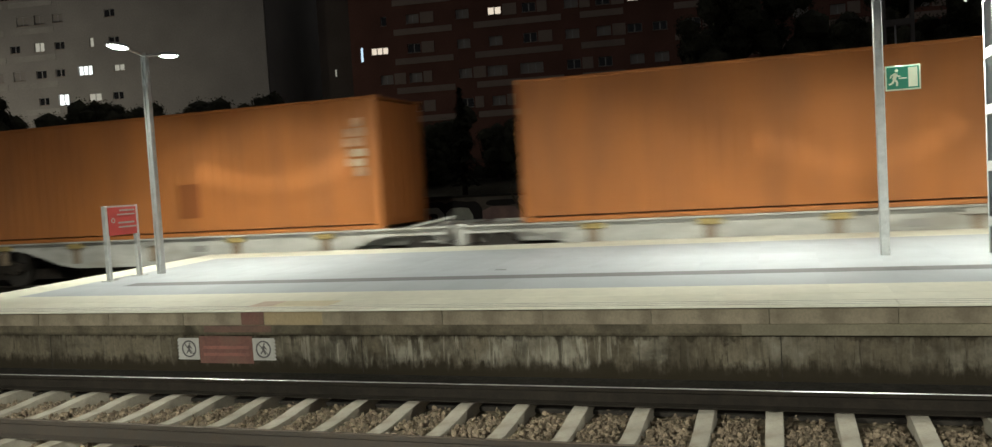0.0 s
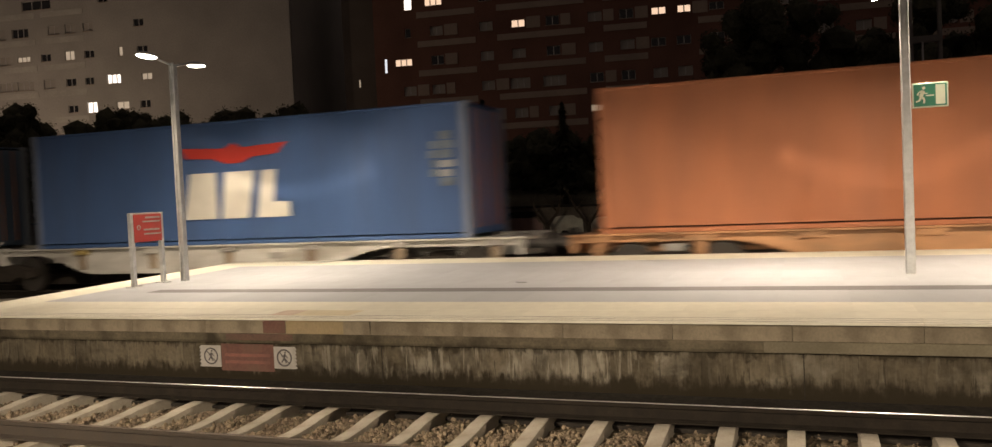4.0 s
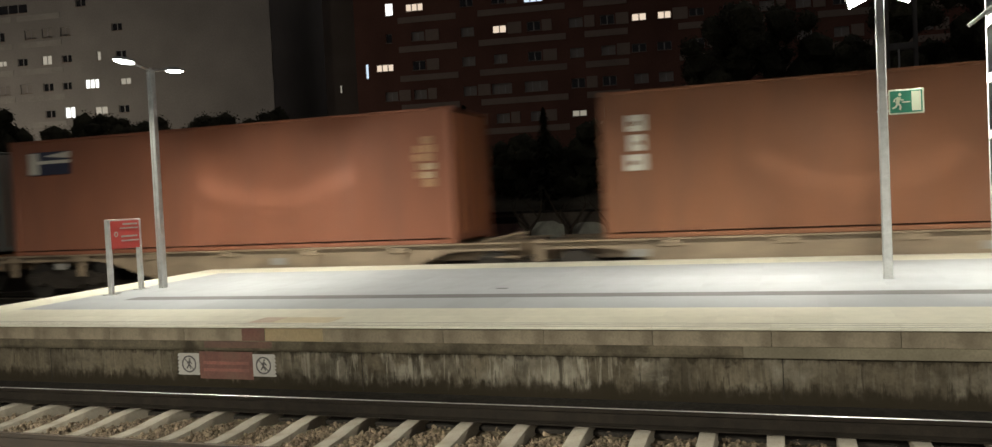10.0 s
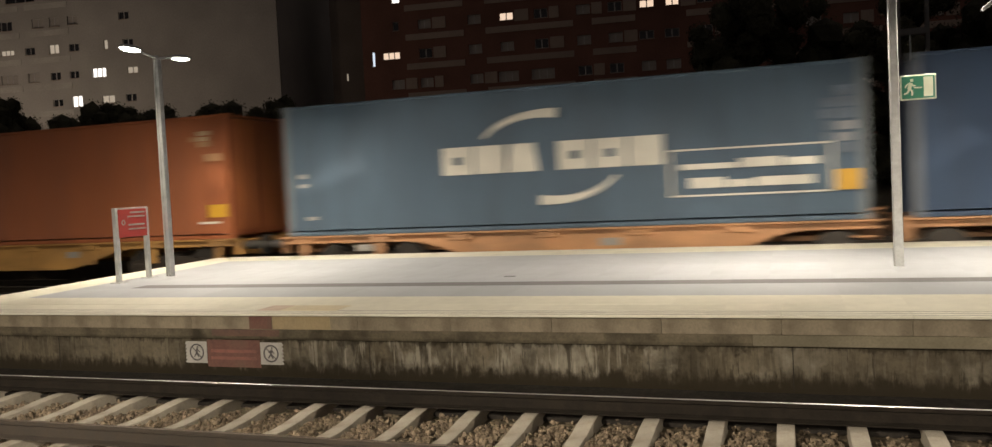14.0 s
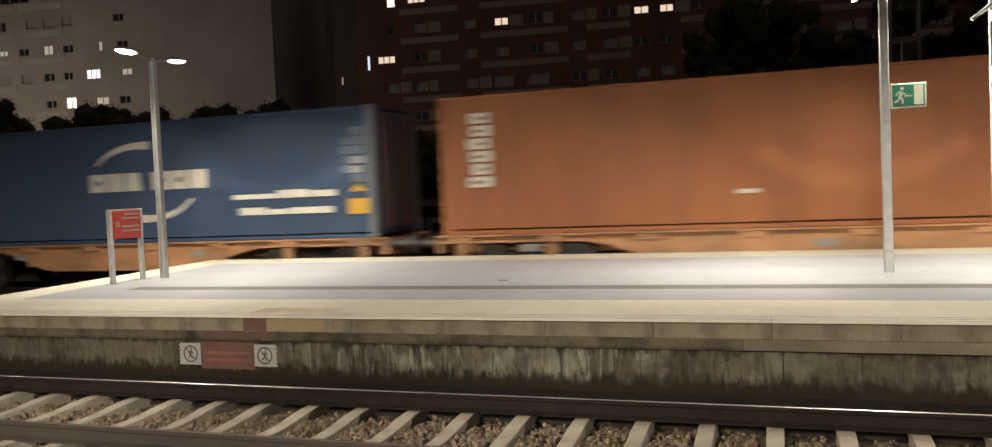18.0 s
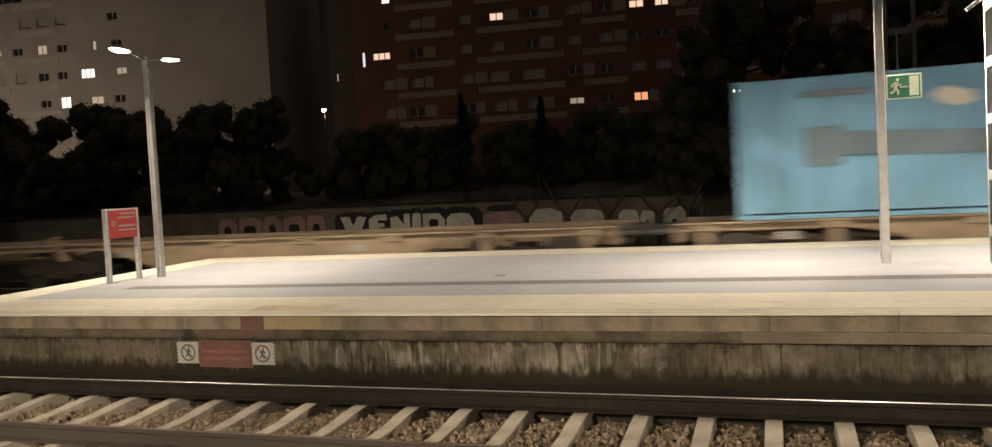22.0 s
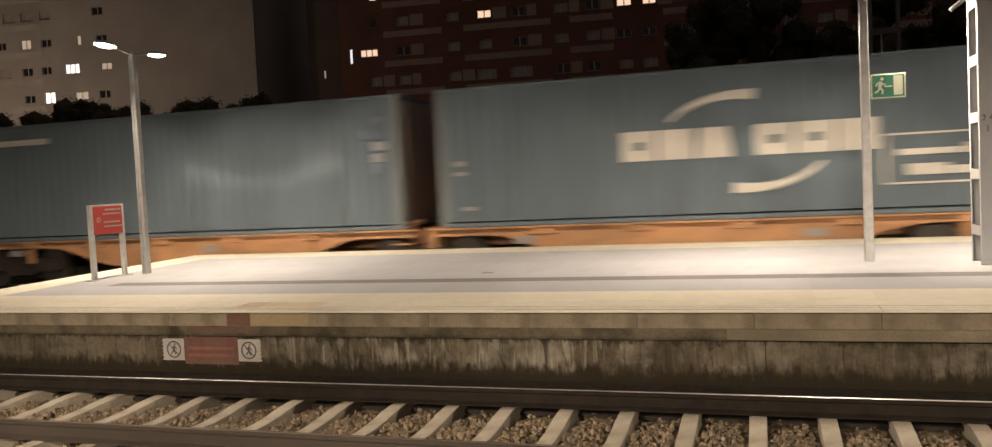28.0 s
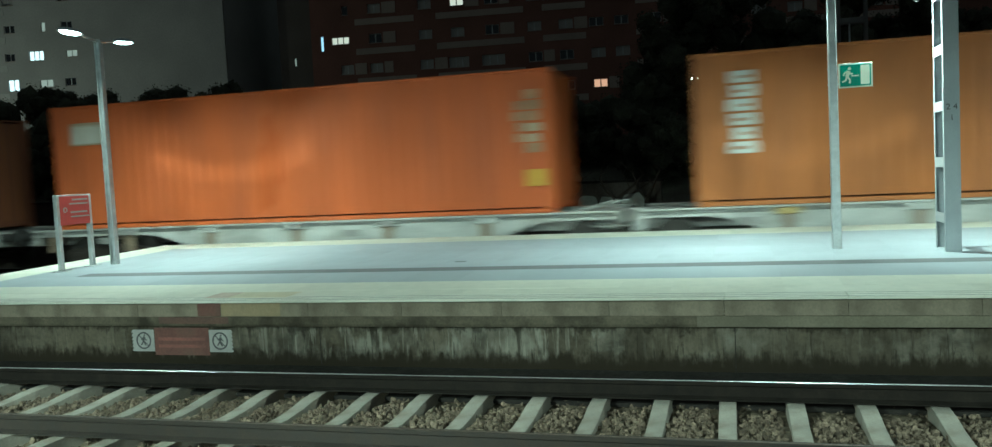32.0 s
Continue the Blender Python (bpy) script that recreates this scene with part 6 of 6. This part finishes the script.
        part("door_label", bbox(L - 0.026, L - 0.02, -0.95, -0.72, 0.62, 0.85), MARK["faded"], c, "pale label on the door end")
    if kind in ("vert6", "vert3", "plain", "vert_faint"):
        if kind == "vert6":
            vertical_blocks(c, 0.62, 1.14, 0.95, 2.55, 6)
            bm = bmesh.new()
            rect(bm, 6.05, 0.64, 6.45, 0.72)
            part("small_text_bar", bm, MARK["white"], c)
        if kind == "vert3":
            vertical_blocks(c, 0.48, 0.88, 1.28, 2.44, 3)
        codes(c, 11.35, 11.9, 1.15, 2.45, 6)
        bm = bmesh.new()
        rect(bm, 11.6, 0.52, 12.05, 0.74) if kind != "vert3" else rect(bm, 10.9, 0.8, 11.6, 0.94)
        part("yellow_panel", bm, MARK["yellow"], c, "yellow warning panel")
        bm = bmesh.new()
        rect(bm, 11.45, 0.33, 12.0, 0.38)
        part("small_text_bar", bm, MARK["white"], c)
    if kind == "lime":
        bm = bmesh.new()
        mark(bm, [(0.3, 2.3), (0.55, 2.2), (2.2, 2.26), (2.2, 2.46), (0.5, 2.44), (0.3, 2.5)])
        part("logo_block", bm, MARK["lime"], c, "yellow block lettering shape")
        codes(c, 11.1, 11.7, 2.15, 2.55, 3)
        codes(c, 11.2, 12.0, 1.8, 2.0, 1)
        bm = bmesh.new()
        rect(bm, 11.55, 0.48, 12.08, 0.78)
        part("yellow_panel", bm, MARK["yellow"], c, "yellow warning panel")
        bm = bmesh.new()
        rect(bm, 11.3, 0.33, 11.85, 0.38)
        part("small_text_bar", bm, MARK["white"], c)
    if kind == "patch":
        bm = bmesh.new()
        rect(bm, 0.55, 1.95, 1.5, 2.48)
        part("logo_panel", bm, MARK["faded_warm"], c, "pale emblem panel")
        for a in (0.58, 0.90, 1.20):
            bm = bmesh.new()
            prism(bm, [(a, 1.99), (a + 0.24, 1.99), (a + 0.27, 2.36), (a + 0.03, 2.44)], -1.234, -1.2285)
            part("logo_block", bm, MARK["white"], c)
        # streaky rust-red repaint from the top rail to the bottom rail
        for a, b, lo, hi in ((5.52, 5.70, 0.2, 1.75), (5.71, 5.93, 0.3, 2.45), (5.94, 6.08, 0.75, 2.1)):
            bm = bmesh.new()
            mark(bm, [(a, lo), (b, lo + 0.12), (b, hi), (a, hi - 0.2)])
            part("paint_smear", bm, PAINT["smear"], c, "darker red paint smear")
        codes(c, 11.4, 12.0, 1.2, 2.5, 6)
        bm = bmesh.new()
        rect(bm, 11.62, 0.52, 12.08, 0.86)
        part("yellow_panel", bm, MARK["yellow"], c, "yellow warning panel")
    if kind == "bar":
        bm = bmesh.new()
        rect(bm, 1.1, 2.38, 2.75, 2.52)
        part("logo_bar", bm, MARK["white"], c, "white lettering bar")
        codes(c, 11.3, 11.9, 1.2, 2.45, 5)
    if kind == "sky20":
        bm = bmesh.new()
        mark(bm, [(1.22, 0.94), (1.85, 0.94), (1.87, 1.12), (5.0, 1.0), (5.0, 1.4), (1.9, 1.55), (1.85, 1.66), (1.22, 1.66)])
        part("logo_shape", bm, MARK["grey"], c, "long grey-blue lettering shape")
        bm = bmesh.new()
        mark(bm, [(3.35, 2.1), (3.55, 2.24), (4.0, 2.12), (4.05, 1.95), (3.8, 1.86), (3.5, 1.95)])
        part("emblem", bm, MARK["white"], c, "white rounded emblem")
        for q in ((4.88, 2.16, 5.5, 2.28), (4.88, 2.0, 5.85, 2.12), (4.95, 1.84, 5.5, 1.94)):
            bm = bmesh.new()
            rect(bm, *q)
            part("text_bar", bm, MARK["white"], c)
        bm = bmesh.new()
        rect(bm, 1.15, 2.2, 2.4, 2.32)
        part("text_bar", bm, MARK["grey"], c)


# key, left end along the train, size, paint, marking, words
BOXES = [
    (-7.0, "40", "orange", "patched", "orange steel shipping container with a darker patch"),
    (8.4, "40", "orange", "vert_faint", "orange steel shipping container with a yellow panel"),
    (24.4, "40", "slate", "curl_foot", "slate-blue container with white lettering and outlined box"),
    (39.55, "40", "blue", "eagle40", "blue container with cream blocks and a red winged mark"),
    (54.6, "40", "ginger", "plain", "orange-brown steel shipping container"),
    (67.9, "40", "navy", "curl_small", "navy container with small white lettering and yellow panel"),
    (81.7, "40", "navy", "curl_left", "navy container with white lettering and text lines"),
    (94.95, "40", "white", "star", "pale grey container with charcoal lettering and star panel"),
    (109.55, "40", "red", "plate", "faded red container with a dark emblem panel"),
    (124.95, "40", "brown", "vert3", "brown container with stacked white lettering"),
    (138.95, "40", "amber", "vert6_bare", "orange container with a column of white lettering"),
    (152.0, "40", "rust", "lime", "rust-red container with yellow lettering"),
    (165.7, "40", "slate", "curl_box", "slate-blue container with white lettering and outlined box"),
    (178.6, "40", "navy", "curl_small", "navy container with small white lettering and yellow panel"),
    (192.55, "40", "red", "plate", "faded red container with a dark emblem panel"),
    (205.4, "40", "navy", "curl_small", "navy container with small white lettering and yellow panel"),
    (219.2, "40", "sienna", "vert6", "orange container with a column of white lettering"),
    (236.8, "20", "slate", "curl20", "short slate-blue container with white lettering"),
    (247.2, "20", "blue", "eagle20", "short blue container with cream blocks and red mark"),
    (276.15, "20", "sky", "sky20", "short light-blue container with a grey lettering shape"),
    (292.0, "40", "navy", "curl_small", "navy container with small white lettering and yellow panel"),
    (306.2, "40", "greyblue", "curl_plain", "weathered grey-blue container with white lettering"),
    (321.4, "40", "blue", "plain", "blue steel shipping container"),
    (335.9, "40", "greyblue", "bar", "weathered grey-blue container with a small white bar"),
    (349.0, "40", "greyblue", "curl_box", "weathered grey-blue container with white lettering and box"),
    (363.05, "40", "royal", "curl_small", "royal-blue container with small white lettering and yellow panel"),
    (378.6, "40", "salmon", "vert_step", "salmon-red container with stacked white lettering"),
    (393.9, "40", "vermilion", "patch", "vermilion container with a white emblem panel"),
    (408.9, "40", "orange", "vert6", "orange container with a column of white lettering"),
]


def place_boxes():
    for s, size, paint, kind, label in BOXES:
        c = copy_thing(PROTO[size], pose(0, 0, 0))
        c["label"] = label
        for o in c.children_recursive:
            post = o.name.split(".")[0] in ("corner_post", "corner_casting")
            o.material_slots[0].material = SHEEN[paint] if post and paint in SHEEN else PAINT[paint]
        cool = paint in COOL
        WORN["ink"] = MARK["faint_warm"] if paint in WARM else MARK["faint_cool"] if cool else MARK["faint"]
        WORN["strong"] = MARK["faded_cool"] if cool else MARK["faded_warm"] if paint in WARM else MARK["faded"]
        deco(c, kind)
        TRAIN.append((c, s, DECK))
    for p in PROTO.values():
        for o in list(p.children_recursive) + [p]:
            bpy.data.objects.remove(o)


place_boxes()


# wagons: (left end, right end, paint, left end kind, right end kind); j: shared bogie joint, c: buffers and coupling
def sill_outline(a, b, left, right):
    """Side sill: deep in the middle, sweeping up over the bogies."""
    bot, low, top = 0.50, 0.99, 1.045
    pts = []

    def sweep(x, sgn, deep, flat):
        out = []
        for i in range(9):
            f = i / 8
            out.append((x + sgn * deep * (flat + (1 - flat) * f), low - (low - bot) * (1 - math.cos(math.pi * f)) / 2))
        return out

    ends = {"j": (3.2, 0.42), "c": (5.4, 0.57)}
    lo_l, lo_r = sweep(a, 1, *ends[left]), sweep(b, -1, *ends[right])
    pts = [(a, low)] + lo_l + lo_r[::-1] + [(b, low), (b, top), (a, top)]
    return pts


def bogie_parts(w, x):
    """A two-axle freight bogie at x along its wagon."""
    bg = new("bogie")
    bg.parent = w
    bg.location = (x, 0, 0.03)
    for s in (-1, 1):
        bm = bmesh.new()
        prism(bm, [(-1.25, 0.42), (-0.6, 0.40), (-0.35, 0.28), (0.35, 0.28), (0.6, 0.40), (1.25, 0.42), (1.25, 0.62), (0.5, 0.74), (-0.5, 0.74), (-1.25, 0.62)], s * 1.05 - 0.05, s * 1.05 + 0.05)
        part("bogie_frame", bm, M["bogie"], bg)
    part("bolster", bbox(-0.25, 0.25, -1.0, 1.0, 0.55, 0.82, 0.02), M["bogie"], bg)
    for ax in (-0.9, 0.9):
        bm = bmesh.new()
        tube(bm, (ax, -0.9, 0.46), (ax, 0.9, 0.46), 0.07, seg=10)
        part("axle", bm, M["bogie"], bg)
        for s in (-1, 1):
            bm = bmesh.new()
            tube(bm, (ax, s * 0.80, 0.46), (ax, s * 0.93, 0.46), 0.46, seg=24)
            tube(bm, (ax, s * 0.77, 0.46), (ax, s * 0.80, 0.46), 0.485, seg=24)
            part("wheel", bm, M["wheel"], bg)
            bm = bbox(ax - 0.14, ax + 0.14, s * 1.06 - 0.08, s * 1.06 + 0.12, 0.34, 0.58, 0.02)
            part("axle_box", bm, M["bogie"], bg)


def build_wagon(units, paint, label):
    """units: (left, right, left end kind, right end kind) of each half, in train metres."""
    s0 = units[0][0]
    w = thing("container_wagon", label, "wagon", "container wagons of the train")
    pm = WAGON[paint]
    rnd = random.Random(int(s0 * 10) + 7)
    for a, b, le, re in units:
        a, b = a - s0, b - s0
        out = sill_outline(a, b, le, re)
        for s in (-1, 1):
            y = s * 1.19
            bm = bmesh.new()
            prism(bm, out, y - 0.03, y + 0.03)
            part("side_sill", bm, pm, w)
            part("top_flange", bbox(a, b, y - 0.10, y + 0.10, 1.125, 1.164, 0.005), pm, w)
            part("recessed_web", bbox(a + 0.05, b - 0.05, y - s * 0.09 - 0.02, y - s * 0.09 + 0.02, 1.0, 1.124), pm, w)
        part("centre_beam", bbox(a, b, -0.3, 0.3, 0.72, 1.12, 0.02), pm, w)
        n = 7
        for i in range(n):
            x = a + 0.6 + (b - a - 1.2) * i / (n - 1)
            part("cross_member", bbox(x - 0.07, x + 0.07, -1.08, 1.08, 1.0, 1.12, 0.01), pm, w)
            if (le == "j" and x - a < 2.0) or (re == "j" and b - x < 2.0):
                continue
            m = (pm, M["bracket_yellow"], M["plate_white"])[rnd.choice((0, 1, 1, 1, 2))] if paint == "white" else pm
            bk = part("container_bracket", bbox(x - 0.23, x + 0.23, -1.29, -1.2205, 0.99, 1.115, 0.012), m, w, "protruding container lock bracket")
            part("bracket_stem", bbox(x - 0.11, x + 0.11, -1.26, -1.2205, 0.62, 0.988, 0.008), WAGON["tan"] if paint == "white" else pm, bk)
        for x0 in (a + 1.9, (a + b) / 2 + 1.1):
            part("data_plate", bbox(x0, x0 + 0.42, -1.2245, -1.2205, 0.80, 0.95), M["plate_white"], w)
        for k, x, sg in ((le, a, 1), (re, b, -1)):
            if k == "c":
                part("headstock", bbox(min(x, x + sg * 0.14), max(x, x + sg * 0.14), -1.2, 1.2, 0.78, 1.12, 0.015), pm, w)
                for s in (-1, 1):
                    bm = bmesh.new()
                    tube(bm, (x, s * 0.98, 1.0), (x - sg * 0.36, s * 0.98, 1.0), 0.10, seg=12)
                    tube(bm, (x - sg * 0.34, s * 0.98, 1.0), (x - sg * 0.52, s * 0.98, 1.0), 0.075, seg=12)
                    bf = part("buffer", bm, M["buffer"], w)
                    bm = bmesh.new()
                    tube(bm, (x - sg * 0.52, s * 0.98, 1.0), (x - sg * 0.57, s * 0.98, 1.0), 0.23, seg=16)
                    part("buffer_plate", bm, M["buffer"], bf)
                bm = bmesh.new()
                tube(bm, (x, 0, 0.95), (x - sg * 0.5, 0, 0.86), 0.045, seg=8)
                part("coupling_hook", bm, M["buffer"], w)
                bogie_parts(w, x + sg * 2.1)
            else:
                part("end_post", bbox(min(x, x + sg * 0.16), max(x, x + sg * 0.16), -1.0, 1.0, 0.74, 1.13, 0.015), pm, w)
                if sg > 0:
                    part("joint_post", bbox(x - 0.05, x + 0.17, -1.24, -1.02, 0.74, 1.2, 0.02), pm, w, "upright post beside the joint")
                if sg > 0:
                    continue
                bm = bmesh.new()
                box(bm, x - 0.5, x - 0.1, -1.32, -1.225, 0.84, 0.875)
                part("step_bar", bm, M["plate_white"] if paint == "white" else pm, w, "footstep bar")
                # raised handrail brace over the joint
                bm = bmesh.new()
                tube(bm, (x + sg * 0.2, -1.1, 1.16), (x - sg * 0.02, -0.9, 1.36), 0.022, seg=6)
                tube(bm, (x + sg * 0.9, -1.1, 1.17), (x - sg * 0.02, -0.9, 1.36), 0.022, seg=6)
                part("handrail", bm, pm, w)
                if sg < 0:
                    bogie_parts(w, x + 0.15)
    TRAIN.append((w, s0, 0.0))
    return w


WAGONS = [
    ("white", ((-8.6, 6.7, "c", "j"), (6.95, 21.9, "j", "c")), "dirty white articulated container wagon"),
    ("white", ((23.1, 37.9, "c", "j"), (38.2, 52.9, "j", "c")), "dirty white articulated container wagon"),
    ("orange", ((53.9, 67.2, "c", "j"), (67.5, 80.3, "j", "c")), "orange articulated container wagon"),
    ("orange", ((81.5, 94.3, "c", "j"), (94.6, 107.6, "j", "c")), "orange articulated container wagon"),
    ("tan", ((108.9, 123.2, "c", "j"), (123.5, 137.6, "j", "c")), "grimy tan articulated container wagon"),
    ("yellow", ((138.75, 151.45, "c", "j"), (151.75, 164.35, "j", "c")), "yellow articulated container wagon"),
    ("orange", ((165.5, 178.1, "c", "j"), (178.4, 191.1, "j", "c")), "orange articulated container wagon"),
    ("orange", ((192.3, 205.0, "c", "j"), (205.3, 217.85, "j", "c")), "orange articulated container wagon"),
    ("orange", ((219.0, 232.0, "c", "j"), (232.3, 244.5, "j", "c")), "orange articulated container wagon"),
    ("tan", ((245.6, 259.3, "c", "j"), (259.6, 273.8, "j", "c")), "grimy tan articulated container wagon, partly empty"),
    ("tan", ((274.9, 290.2, "c", "j"), (290.5, 304.5, "j", "c")), "grimy tan articulated container wagon"),
    ("tan", ((305.7, 319.7, "c", "j"), (320.0, 334.1, "j", "c")), "grimy tan articulated container wagon"),
    ("orange", ((335.3, 348.4, "c", "j"), (348.7, 361.5, "j", "c")), "orange articulated container wagon"),
    ("white", ((362.7, 376.9, "c", "j"), (377.2, 391.9, "j", "c")), "dirty white articulated container wagon"),
    ("white", ((393.1, 407.4, "c", "j"), (407.7, 422.4, "j", "c")), "dirty white articulated container wagon"),
]
for paint, units, label in WAGONS:
    build_wagon(units, paint, label)

build_platform_pieces()


def motions():
    """The train runs past, gathering a little speed."""
    times = [0.0] + [2.0 * i for i in range(1, 16)] + [32.0]
    for ob, s, z in TRAIN:
        walk(ob, [(t, pose(s - run(t), TRAIN_Y, z)) for t in times])


motions()
